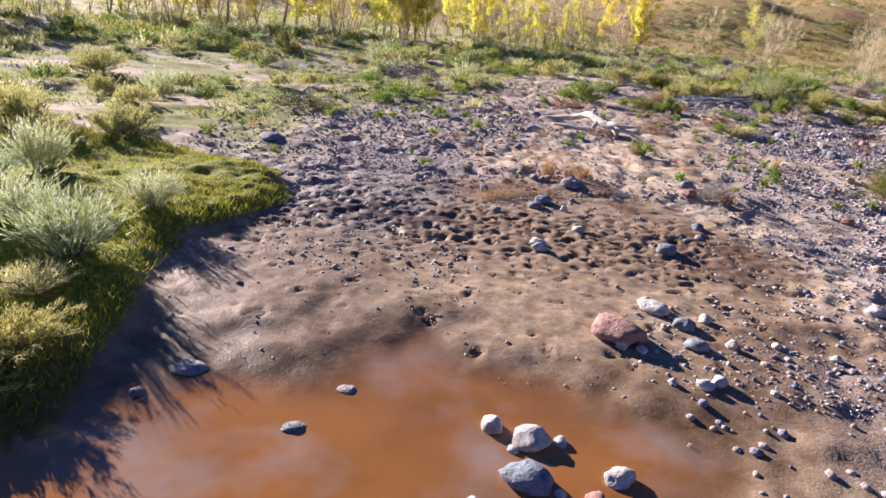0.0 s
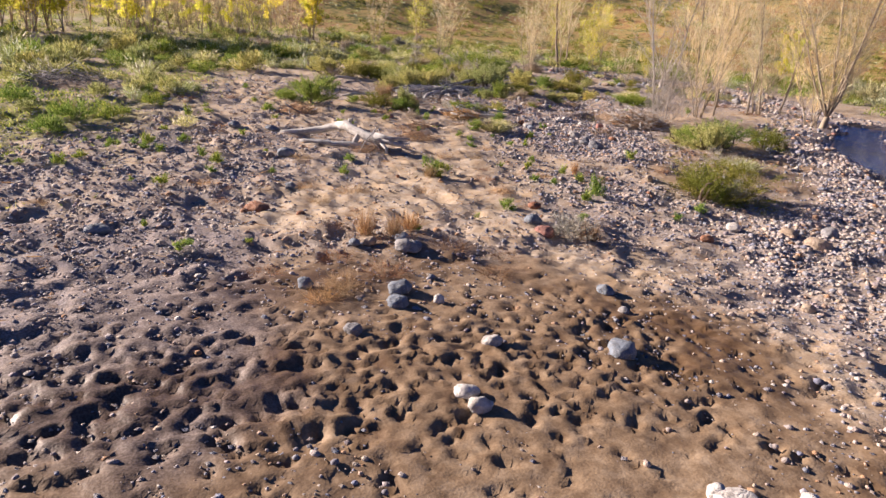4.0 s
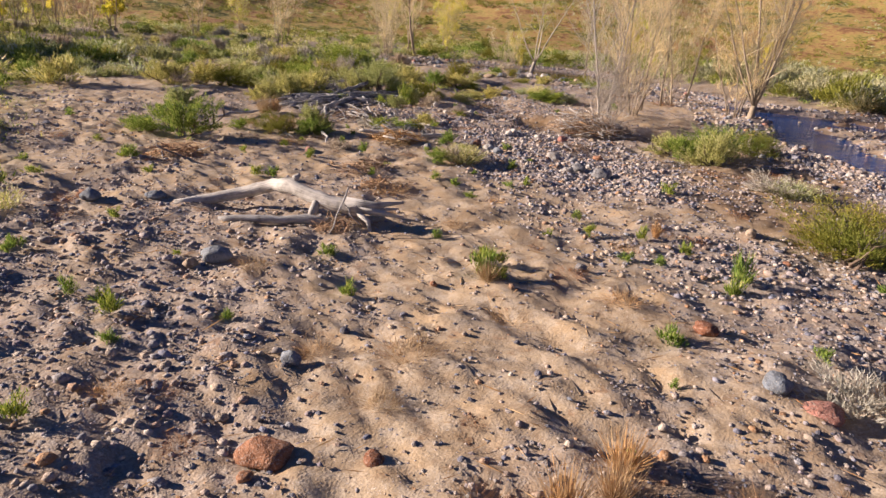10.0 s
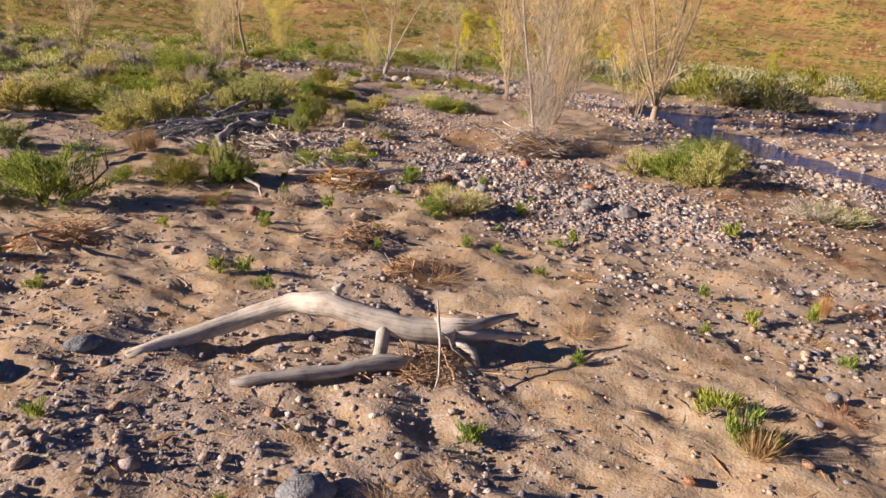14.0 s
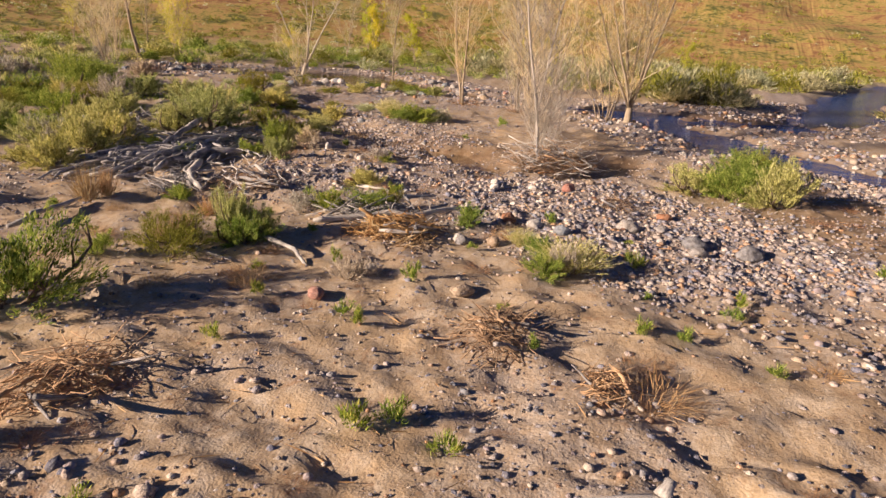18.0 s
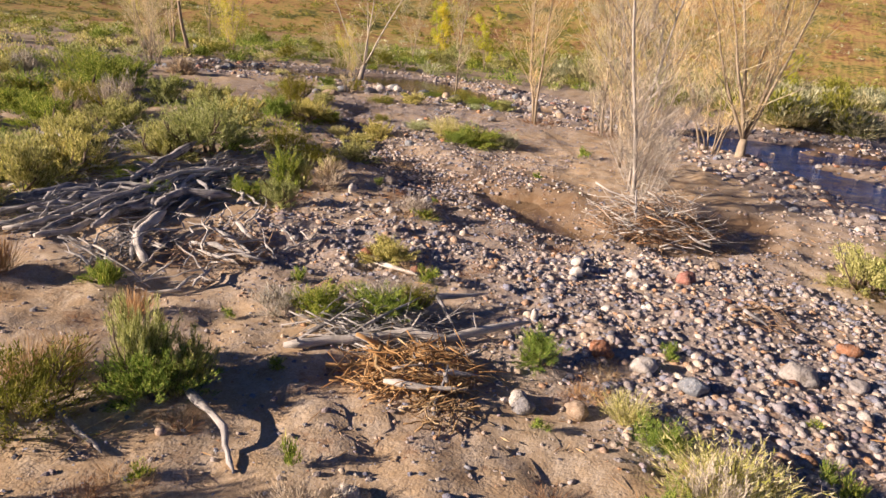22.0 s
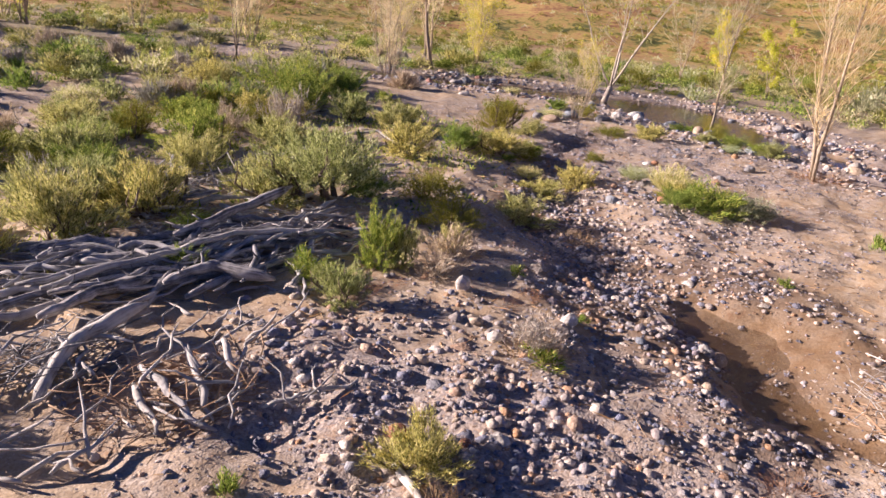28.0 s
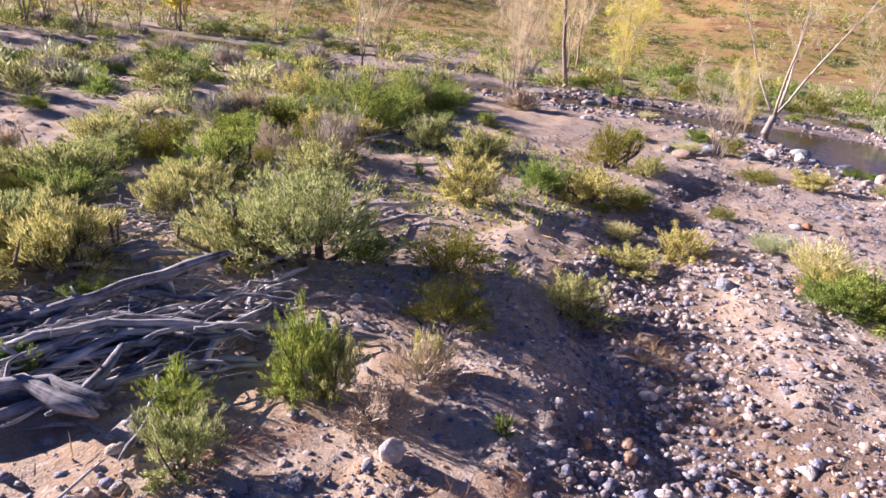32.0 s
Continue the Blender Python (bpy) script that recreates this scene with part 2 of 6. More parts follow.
DARK = leaf_material("olive_leaf", [(0.0, (0.10, 0.12, 0.012)), (0.5, (0.23, 0.24, 0.03)), (1.0, (0.40, 0.38, 0.07))], 0.2)
RABBIT = leaf_material("rabbitbrush_leaf", [(0.0, (0.27, 0.31, 0.07)), (0.35, (0.50, 0.53, 0.18)), (0.7, (0.73, 0.73, 0.46)), (1.0, (0.90, 0.88, 0.80))], 0.4)
YELLOW = leaf_material("young_leaf", [(0.0, (0.46, 0.47, 0.02)), (0.5, (0.66, 0.64, 0.04)), (1.0, (0.82, 0.78, 0.14))], 0.62)
BLADE = leaf_material("grass_blade", [(0.0, (0.14, 0.18, 0.010)), (0.5, (0.32, 0.34, 0.018)), (1.0, (0.52, 0.47, 0.06))], 0.35)
STRAW = leaf_material("dry_grass", [(0.0, (0.30, 0.18, 0.08)), (0.5, (0.48, 0.33, 0.17)), (1.0, (0.64, 0.50, 0.31))])
RUST = leaf_material("rusty_roots", [(0.0, (0.14, 0.065, 0.03)), (0.5, (0.30, 0.155, 0.07)), (1.0, (0.48, 0.28, 0.14))], 0.1)
DEADLEAF = leaf_material("dead_twig", [(0.0, (0.30, 0.26, 0.21)), (0.5, (0.48, 0.43, 0.36)), (1.0, (0.66, 0.62, 0.55))], 0.1)
DRIFT = wood_material("driftwood", [(0.33, (0.10, 0.095, 0.09)), (0.41, (0.34, 0.33, 0.32)), (0.53, (0.54, 0.535, 0.525)), (0.68, (0.68, 0.675, 0.665))])
GREYWOOD = wood_material("grey_driftwood", [(0.34, (0.04, 0.04, 0.042)), (0.44, (0.17, 0.17, 0.18)), (0.54, (0.42, 0.42, 0.435)), (0.66, (0.68, 0.67, 0.67))])
BROWNWOOD = wood_material("brown_twigs", [(0.28, (0.24, 0.15, 0.085)), (0.5, (0.46, 0.32, 0.20)), (0.72, (0.66, 0.52, 0.36))])
BARK = wood_material("cottonwood_bark", [(0.28, (0.22, 0.17, 0.12)), (0.5, (0.40, 0.33, 0.25)), (0.72, (0.56, 0.50, 0.40))])
WHITEBARK = wood_material("pale_bark", [(0.28, (0.34, 0.29, 0.23)), (0.5, (0.55, 0.50, 0.43)), (0.72, (0.72, 0.68, 0.60))])
DARKBARK = wood_material("sage_stem", [(0.28, (0.09, 0.07, 0.055)), (0.5, (0.18, 0.14, 0.11)), (0.72, (0.30, 0.25, 0.21))])
TWIG = leaf_material("bare_twigs", [(0.0, (0.62, 0.52, 0.28)), (0.5, (0.80, 0.71, 0.44)), (1.0, (0.90, 0.84, 0.62))], 0.5)
TWIGBARK = wood_material("twig_bark", [(0.28, (0.58, 0.48, 0.30)), (0.5, (0.76, 0.67, 0.46)), (0.72, (0.88, 0.82, 0.64))])
TANBARK = wood_material("tan_bark", [(0.28, (0.18, 0.15, 0.11)), (0.5, (0.34, 0.29, 0.22)), (0.72, (0.52, 0.47, 0.38))])
DEADBARK = wood_material("dead_bark", [(0.28, (0.30, 0.28, 0.25)), (0.5, (0.52, 0.49, 0.45)), (0.72, (0.72, 0.69, 0.64))])
# Mud brown; the paler second colour paints sky reflection in patches.
POND = water_material("muddy_water", (0.30, 0.13, 0.025), (0.33, 0.24, 0.19), 0.74, 0.07, 7.0, gloss=1.0)
RUNNEL = water_material("runnel_water", (0.17, 0.105, 0.045), (0.14, 0.10, 0.06), 0.35, 0.25)
# Both blues are the reflected sky, put into the base colour.
SKY_BLUE_STREAM = water_material("sky_blue_stream_water", (0.018, 0.06, 0.24), (0.03, 0.06, 0.16), 0.9, 1.0, gloss=0.4)

# The olive brown paints the hill's reflection into the water colour.
POOL = water_material("hill_brown_pool_water", (0.075, 0.045, 0.014), (0.045, 0.04, 0.016), 0.9, 0.2, gloss=0.35)


# ---- the lie of the land ----
def lattice(ix, iy, seed):
    h = np.sin(ix * 127.1 + iy * 311.7 + seed * 74.7) * 43758.5453
    return h - np.floor(h)


def vnoise(x, y, scale, seed=0):
    x, y = np.asarray(x, float) * scale, np.asarray(y, float) * scale
    ix, iy = np.floor(x), np.floor(y)
    fx, fy = x - ix, y - iy
    fx, fy = fx * fx * (3 - 2 * fx), fy * fy * (3 - 2 * fy)
    a, b = lattice(ix, iy, seed), lattice(ix + 1, iy, seed)
    c, d = lattice(ix, iy + 1, seed), lattice(ix + 1, iy + 1, seed)
    return (a * (1 - fx) + b * fx) * (1 - fy) + (c * (1 - fx) + d * fx) * fy - 0.5


def inside(x, y, poly):
    """Distance to a polygon's edge, positive inside."""
    x, y = np.asarray(x, float), np.asarray(y, float)
    best, odd = np.full(x.shape, 1e9), np.zeros(x.shape, bool)
    for (ax, ay), (bx, by) in zip(poly, poly[1:] + poly[:1]):
        dx, dy = bx - ax, by - ay
        u = np.clip(((x - ax) * dx + (y - ay) * dy) / (dx * dx + dy * dy), 0, 1)
        best = np.minimum(best, np.hypot(x - ax - u * dx, y - ay - u * dy))
        if ay != by:
            odd ^= ((ay > y) != (by > y)) & (x < ax + dx * (y - ay) / dy)
    return np.where(odd, best, -best)


def from_line(x, y, line):
    """Distance to a line of (x, y, half width), less the half width."""
    x, y = np.asarray(x, float), np.asarray(y, float)
    best = np.full(x.shape, 1e9)
    for (ax, ay, aw), (bx, by, bw) in zip(line, line[1:]):
        dx, dy = bx - ax, by - ay
        u = np.clip(((x - ax) * dx + (y - ay) * dy) / (dx * dx + dy * dy), 0, 1)
        best = np.minimum(best, np.hypot(x - ax - u * dx, y - ay - u * dy) - aw - u * (bw - aw))
    return best


def smooth(v, a, b):
    u = np.clip((v - a) / (b - a), 0, 1)
    return u * u * (3 - 2 * u)


PONDSHAPE = [(-3.3, 7.0), (-2.6, 7.2), (-1.75, 7.1), (-1.3, 7.8), (-0.1, 8.6), (0.7, 7.5), (1.5, 6.9), (2.3, 7.0), (3.1, 6.6), (3.3, 5.9), (2.7, 5.0), (3.0, 3.0), (1.0, -3.0), (-6.0, -3.0), (-4.0, 4.6)]
GRASSBANK = [(-14, 15), (-9.6, 16.2), (-6.8, 16.4), (-3.7, 14.6), (-3.2, 13.2), (-3.7, 11.2), (-4.3, 10.2), (-4.0, 8.5), (-3.55, 6.7), (-3.8, 4.9), (-5.5, 2.0), (-10.0, -6.0), (-30.0, -6.0), (-30.0, 14.0)]
MUDFLAT = [(-4.0, 8.0), (-4.2, 10.5), (-3.4, 13.5), (-1.5, 16.2), (2.0, 16.8), (5.0, 15.6), (6.8, 12.5), (5.6, 9.0), (3.5, 5.0), (0.0, 3.5), (-3.6, 4.5)]
RUN = [(14, 92, 1.6), (24, 80, 1.8), (29, 71, 1.8), (36, 63, 1.2), (41, 58, 1.4), (44, 51, 3.0), (40.6, 45, 2.2), (38.6, 41, 1.2), (37.6, 35, 0.9), (37.2, 29, 2.3), (39.0, 24, 2.6), (46, 20, 2.0), (62, 17, 2.0), (90, 8, 2.5)]
SIDE = [(36.5, 31, 0.4), (31.5, 27, 1.3), (28.5, 25.2, 1.2), (26, 22.5, 0.9), (22.3, 18.5, 1.3), (20.5, 13, 1.6), (19, 4, 1.8), (17, -8, 2.0)]
PUDDLE = [(22.8, 28.9, 0.7), (20.6, 28.9, 0.5), (19.3, 30.2, 0.15), (19.3, 32.5, 0.55), (20.6, 33.2, 0.65), (21.0, 34.8, 0.2)]
SANDS = [(6.4, 30.2), (9.2, 29.4), (11.0, 31.4), (12.4, 34.6), (10.4, 37.0), (7.4, 36.2)]
DAMPBAR = [(12.6, 21.4), (14.4, 23.6), (17.4, 26.2), (21.0, 27.6), (23.4, 25.4), (20.6, 21.4), (16.4, 18.4), (13.4, 18.6)]
GULLY = [(20.4, 34.0, 0.75), (21.0, 36.2, 0.9), (22.3, 38.2, 0.9), (24.0, 40.3, 0.8), (25.4, 42.0, 0.6), (28.5, 44.0, 0.5), (32.5, 46.0, 0.4)]
TERRACE = [(16.6, 33.0), (18.6, 35.2), (19.5, 37.0), (20.7, 39.3), (22.6, 41.4), (24.0, 43.0), (20.0, 46.0), (14.0, 44.0), (12.0, 38.0)]
SILT = [(-4.6, 16.8), (-3.2, 12.6), (-1.6, 11.6), (0.0, 12.4), (0.3, 14.6), (0.5, 17.2), (-0.4, 19.6), (-3.4, 19.4)]
COBBLES = [(12.2, 24.5), (10.5, 26.8), (12.4, 29.3), (14.2, 31.2), (16.3, 32.8), (18.4, 31.0), (19.0, 28.5), (17.5, 24.5), (15.5, 21.5), (13, 21)]
COBBLES_MID = [(7.6, 17), (8.4, 22), (10, 26), (14, 26), (20, 23), (18, 18), (13, 17), (10, 15)]
COBBLES_EAST = [(8.6, 9.5), (8.2, 13), (9.8, 15.6), (12.0, 16.5), (15.0, 17.5), (18.5, 20.0), (17.5, 12.0), (14.0, 8.0)]
COBBLES_WEST = [(-6, 17.8), (-4, 24), (-1, 28), (1.0, 32), (4.0, 31.5), (4.4, 29.5), (2.6, 25.5), (1.6, 22), (1.0, 18.2), (-1, 16.9)]
COBBLES_PILE = [(13.0, 34.0), (14.0, 37.3), (16.6, 36.9), (18.6, 35.2), (17.0, 33.2), (15, 32.6)]
COBBLES_NORTH = [(22.5, 36.5), (24, 40.5), (29, 44.5), (35, 46), (37, 42), (34.5, 38), (29, 37.5), (25, 35.8)]
COBBLES_DAMP = [(17.5, 31.5), (18.6, 36), (21, 37.5), (23.2, 35), (21.5, 31.8)]
COBBLES_POND = [(3.0, 5.0), (3.0, 8.6), (4.6, 10.2), (8.5, 11.0), (8.5, 6.0), (5.0, 3.0)]


def cobbly(x, y):
    """How stony the ground is, from nought to one."""
    g = np.zeros(np.shape(x))
    for shape in (COBBLES, COBBLES_EAST):
        g = np.maximum(g, smooth(inside(x, y, shape), -0.9, 0.7))
    for shape, f in ((COBBLES_NORTH, 0.55), (COBBLES_PILE, 0.62), (COBBLES_MID, 0.45), (COBBLES_WEST, 0.32), (COBBLES_DAMP, 0.6), (COBBLES_POND, 0.3)):
        g = np.maximum(g, f * smooth(inside(x, y, shape), -0.8, 0.8))
    g = np.maximum(g, 0.85 * smooth(-from_line(x, y, GULLY), -0.7, 0.2))
    for line in (RUN, SIDE):
        d = from_line(x, y, line)
        g = np.maximum(g, (0.45 + 0.4 * smooth(d, -1.0, 0.2)) * smooth(-d, -5.0, -1.5))
    g = g * (1 - 0.65 * smooth(inside(x, y, DAMPBAR) + 1.2 * vnoise(x, y, 0.8, 39), -0.3, 0.7))
    return np.clip(g + 0.5 * vnoise(x, y, 0.45, 3) * (g > 0.02), 0, 1) * smooth(from_line(x, y, PUDDLE), -0.1, 0.6)


def patchy(x, y):
    """Where pebbles lie loose on the sand, in patches a stride or two wide."""
    return smooth(vnoise(x, y, 0.4, 80) + 0.6 * vnoise(x, y, 1.1, 81), -0.18, 0.16) * (1 - 0.75 * smooth(inside(x, y, SANDS), -0.6, 0.6))


def height(x, y):
    x, y = np.asarray(x, float), np.asarray(y, float)
    z = 0.16 * vnoise(x, y, 0.22, 1) + 0.09 * vnoise(x, y, 0.7, 2) + 0.10 * vnoise(x, y, 1.6, 4) + 0.10 * vnoise(x, y, 3.3, 5) + 0.04 * vnoise(x, y, 6.1, 15)
    u, v = 0.5 * x - 0.866 * y, 0.866 * x + 0.5 * y
    loose = smooth(-inside(x, y, MUDFLAT), -0.5, 1.5) * smooth(y, 14, 18) * smooth(-y, -46, -40)
    z += loose * (0.08 * (0.25 - np.abs(vnoise(u * 0.28 + 0.25 * vnoise(x, y, 0.9, 53), v, 0.85, 54))) + 0.05 * np.abs(vnoise(x, y, 1.25, 55)) + 0.05 * vnoise(u * 0.45, v, 2.6, 56))
    calm = smooth(-inside(x, y, MUDFLAT), -1.0, 0.5)
    z = z * (0.3 + 0.7 * calm)
    z += 0.30 * smooth(inside(x, y, GRASSBANK), -0.25, 0.45) * (0.75 + 0.8 * vnoise(x, y, 0.6, 6))
    z -= 0.24 * smooth(inside(x, y, PONDSHAPE) + 0.9 * vnoise(x, y, 0.7, 7) + 0.5 * vnoise(x, y, 2.0, 17), -1.2, 1.4)
    z -= 0.42 * smooth(-from_line(x, y, RUN) + 0.9 * vnoise(x, y, 0.5, 8), -1.3, 0.9)
    bars = smooth(np.hypot(x - 38.5, y - 27), 9.5, 6.0) * smooth(vnoise(0.75 * x + 0.3 * y, 0.05 * x + 0.2 * y, 1.0, 95) + 0.5 * vnoise(x, y, 0.8, 96), 0.0, 0.2)
    z += 0.30 * bars * smooth(-from_line(x, y, RUN), -0.5, 0.5)
    z -= 0.34 * smooth(-from_line(x, y, SIDE) + 1.2 * vnoise(x, y, 0.6, 9), -1.0, 0.9)
    z -= 0.30 * smooth(-from_line(x, y, PUDDLE) + 0.5 * vnoise(x, y, 1.2, 10), -0.5, 0.5)
    z -= 0.24 * smooth(-from_line(x, y, GULLY) + 1.1 * vnoise(x, y, 0.8, 18) + 0.5 * vnoise(x, y, 2.1, 38), -0.7, 0.6)
    z += 0.12 * smooth(inside(x, y, TERRACE) + 1.0 * vnoise(x, y, 0.8, 19), -0.3, 0.5)
    d = np.hypot(x - 12, (y - 22) * 1.0) + 14 * vnoise(x, y, 0.02, 11) + 3 * vnoise(x, y, 0.09, 12)
    rise = np.clip(d - 98, 0, None)
    z += 0.15 * rise * smooth(rise, 0, 40) + smooth(rise, 5, 60) * (5 * vnoise(x, y, 0.03, 13) + 1.6 * vnoise(x, y, 0.11, 14))
    return z


def steps(marks):
    """Grid lines from (start, spacing) marks; the last mark ends them."""
    out = [marks[0][0]]
    for (a, s), (b, e) in zip(marks, marks[1:]):
        n = max(1, round((b - a) / ((s + e) / 2)))
        ratio = (e / s) ** (1 / n)
        w = np.cumsum([ratio ** i for i in range(n)])
        out += list(a + (b - a) * w / w[-1])
    return np.array(out)


def mesh_from(name, verts, faces, material, smooth_faces=False):
    """A mesh from arrays of places and of triangles or quads."""
    verts, faces = np.asarray(verts, np.float32), np.asarray(faces, np.int32)
    me = bpy.data.meshes.new(name)
    me.vertices.add(len(verts))
    me.vertices.foreach_set("co", verts.ravel())
    k = faces.shape[1]
    me.loops.add(faces.size)
    me.loops.foreach_set("vertex_index", faces.ravel())
    me.polygons.add(len(faces))
    me.polygons.foreach_set("loop_start", np.arange(0, faces.size, k, dtype=np.int32))
    me.polygons.foreach_set("use_smooth", np.full(len(faces), smooth_faces))
    me.update(calc_edges=True)
    me.materials.append(material)
    return me


def build_ground():
    gx = steps([(-420, 30), (-60, 3), (-14, 0.5), (-5, 0.06), (7, 0.06), (8, 0.19), (26, 0.19), (45, 0.5), (90, 2.2), (240, 7), (520, 30)])
    gy = steps([(-300, 30), (-20, 2), (3, 0.3), (6, 0.12), (8.5, 0.06), (16, 0.06), (18, 0.19), (44, 0.19), (62, 0.5), (110, 2.0), (270, 7), (560, 30)])
    X, Y = np.meshgrid(gx, gy)
    Z = height(X, Y)
    rnd = np.random.RandomState(5)
    mud = smooth(inside(X, Y, MUDFLAT) + 0.6 * vnoise(X, Y, 0.8, 20), -0.5, 0.9)
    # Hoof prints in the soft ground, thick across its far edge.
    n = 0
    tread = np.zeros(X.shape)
    while n < 1500:
        x, y = rnd.uniform(-4.2, 7.5), rnd.uniform(7.2, 17.5)
        band = math.exp(-((y - 12.6 + 0.12 * (x - 1)) / 1.8) ** 2)
        if rnd.rand() > 0.06 + band or inside(x, y, GRASSBANK) > -0.1 or (x > 4.8 and rnd.rand() > 0.3):
            continue
        n += 1
        r, deep, a = rnd.uniform(0.04, 0.10), rnd.uniform(0.01, 0.045), rnd.normal(0.6, 0.9)
        p1, p2, push = rnd.uniform(0, 6.28), rnd.uniform(0, 6.28), rnd.uniform(0, 6.28)
        i0, i1 = np.searchsorted(gx, [x - 0.4, x + 0.4])
        j0, j1 = np.searchsorted(gy, [y - 0.4, y + 0.4])
        dx, dy = X[j0:j1, i0:i1] - x, Y[j0:j1, i0:i1] - y
        u, v = dx * math.cos(a) + dy * math.sin(a), (dy * math.cos(a) - dx * math.sin(a)) * 1.35
        th = np.arctan2(v, u)
        q = np.hypot(u, v) / (r * (1 + 0.26 * np.sin(2 * th + p1) + 0.22 * np.sin(3 * th + p2)))
        Z[j0:j1, i0:i1] += -deep * np.exp(-q ** 6) + 0.5 * deep * np.exp(-((q - 1.4) / 0.32) ** 2) * np.clip(np.cos(th - push), 0, 1)
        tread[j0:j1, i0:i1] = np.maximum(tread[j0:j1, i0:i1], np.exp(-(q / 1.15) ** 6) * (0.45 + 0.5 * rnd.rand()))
    # Clods thrown up where the herd crosses.
    churn = mud * np.exp(-((Y - 13.1 + 0.1 * X) / 1.7) ** 2)
    Z += churn * (0.05 * np.abs(vnoise(X, Y, 3.2, 90)) + 0.06 * np.abs(vnoise(X, Y, 6.5, 91)) + 0.05 * vnoise(X, Y, 9, 92))
    # Trodden sand further on.
    xs = np.concatenate([rnd.uniform(-3, 20, 3000), rnd.uniform(-4.5, 0.6, 260)])
    ys = np.concatenate([rnd.uniform(15.5, 40, 3000), rnd.uniform(11.5, 19.5, 260)])
    for x, y, g in zip(xs, ys, cobbly(xs, ys)):
        if g > 0.5:
            continue
        r, deep, a, s = rnd.uniform(0.10, 0.24), rnd.uniform(0.015, 0.05), rnd.uniform(0, 3.14), rnd.uniform(1.0, 2.2)
        i0, i1 = np.searchsorted(gx, [x - 0.6, x + 0.6])
        j0, j1 = np.searchsorted(gy, [y - 0.6, y + 0.6])
        dx, dy = X[j0:j1, i0:i1] - x, Y[j0:j1, i0:i1] - y
        q = np.hypot(dx * math.cos(a) + dy * math.sin(a), (dy * math.cos(a) - dx * math.sin(a)) * s) / r
        Z[j0:j1, i0:i1] += -deep * np.exp(-q ** 2) + 0.3 * deep * np.exp(-((q - 1.5) / 0.4) ** 2)
    ny, nx = X.shape
    idx = np.arange(nx * ny).reshape(ny, nx)
    faces = np.stack([idx[:-1, :-1], idx[:-1, 1:], idx[1:, 1:], idx[1:, :-1]], -1).reshape(-1, 4)
    me = mesh_from("ground", np.stack([X, Y, Z], -1).reshape(-1, 3), faces, EARTH, True)
    bank = smooth(inside(X, Y, GRASSBANK) + 0.5 * vnoise(X, Y, 1.5, 21), -0.1, 0.25)
    sward = 0.85 * smooth(vnoise(X, Y, 0.35, 22) + 0.6 * vnoise(X, Y, 1.4, 23), -0.2, 0.12) * smooth(-X + 0.3 * (Y - 18), 2, 7) * smooth(Y, 13, 19)
    far = smooth(np.hypot(X - 12, Y - 22), 40, 75)
    wild = 0.45 * far * smooth(vnoise(X, Y, 0.12, 24) + 0.6 * vnoise(X, Y, 0.6, 25), -0.25, 0.25)
    hill = smooth(np.hypot(X - 12, Y - 22) + 10 * vnoise(X, Y, 0.05, 26), 78, 105)
    wet = smooth(inside(X, Y, PONDSHAPE) + 0.9 * vnoise(X, Y, 0.9, 27), -0.9, 0.1)
    # Gully floor: moisture plus the shade in it, both painted as darkening.
    wet = np.maximum(wet, 0.85 * smooth(-from_line(X, Y, GULLY) + 0.8 * vnoise(X, Y, 1.0, 37), -0.5, 0.3))
    for line in (RUN, SIDE, PUDDLE):
        wet = np.maximum(wet, smooth(-from_line(X, Y, line) + 0.6 * vnoise(X, Y, 0.9, 28), -0.6, 0.3))
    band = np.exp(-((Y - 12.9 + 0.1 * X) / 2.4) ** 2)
    wet = np.maximum(wet, 0.5 * mud * band)
    wet = np.maximum(wet, 0.7 * mud * smooth(-X - 0.25 * (Y - 9) + 1.2 * vnoise(X, Y, 0.7, 44), -0.8, 1.4))
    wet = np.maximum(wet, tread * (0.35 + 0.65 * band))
    wet = np.maximum(wet, mud * band * smooth(vnoise(X, Y, 0.55, 29) + 0.6 * vnoise(X, Y, 1.8, 30), -0.12, 0.16))
    wet = np.maximum(wet, 0.9 * np.exp(-((Y - 15.9) / 1.7) ** 2) * smooth(vnoise(X, Y, 0.6, 33) + 0.6 * vnoise(X, Y, 1.9, 34), -0.1, 0.16) * smooth(X, -4, -2) * smooth(-X, -6, -4))
    shore = inside(X, Y, [(2.5, 3.0), (3.0, 8.5), (5.5, 10.5), (9.5, 9.0), (9.0, 3.0)])
    wet = np.maximum(wet, 0.7 * smooth(shore + 1.6 * vnoise(X, Y, 0.7, 32), -0.4, 0.8))
    # Damp gravel, with shadows lying on it also put into the darkening.
    damp_and_shade = inside(X, Y, [(18.2, 33.6), (19.3, 36.6), (22.2, 37.0), (23.4, 34.2), (22.0, 31.8), (18.0, 31.8)])
    wet = np.maximum(wet, 0.85 * smooth(damp_and_shade + 1.2 * vnoise(X, Y, 0.9, 31), -0.5, 0.5))
    ochre = smooth(inside(X, Y, DAMPBAR) + 1.4 * vnoise(X, Y, 0.7, 43), -0.3, 0.8)
    wet = np.maximum(wet, 0.3 * ochre)
    mud = np.maximum(mud, 0.75 * ochre)
    patch_tone = 0.9 * smooth(inside(X, Y, SILT) + 1.3 * vnoise(X, Y, 0.6, 35) + 0.6 * vnoise(X, Y, 1.7, 36), -0.7, 0.7)
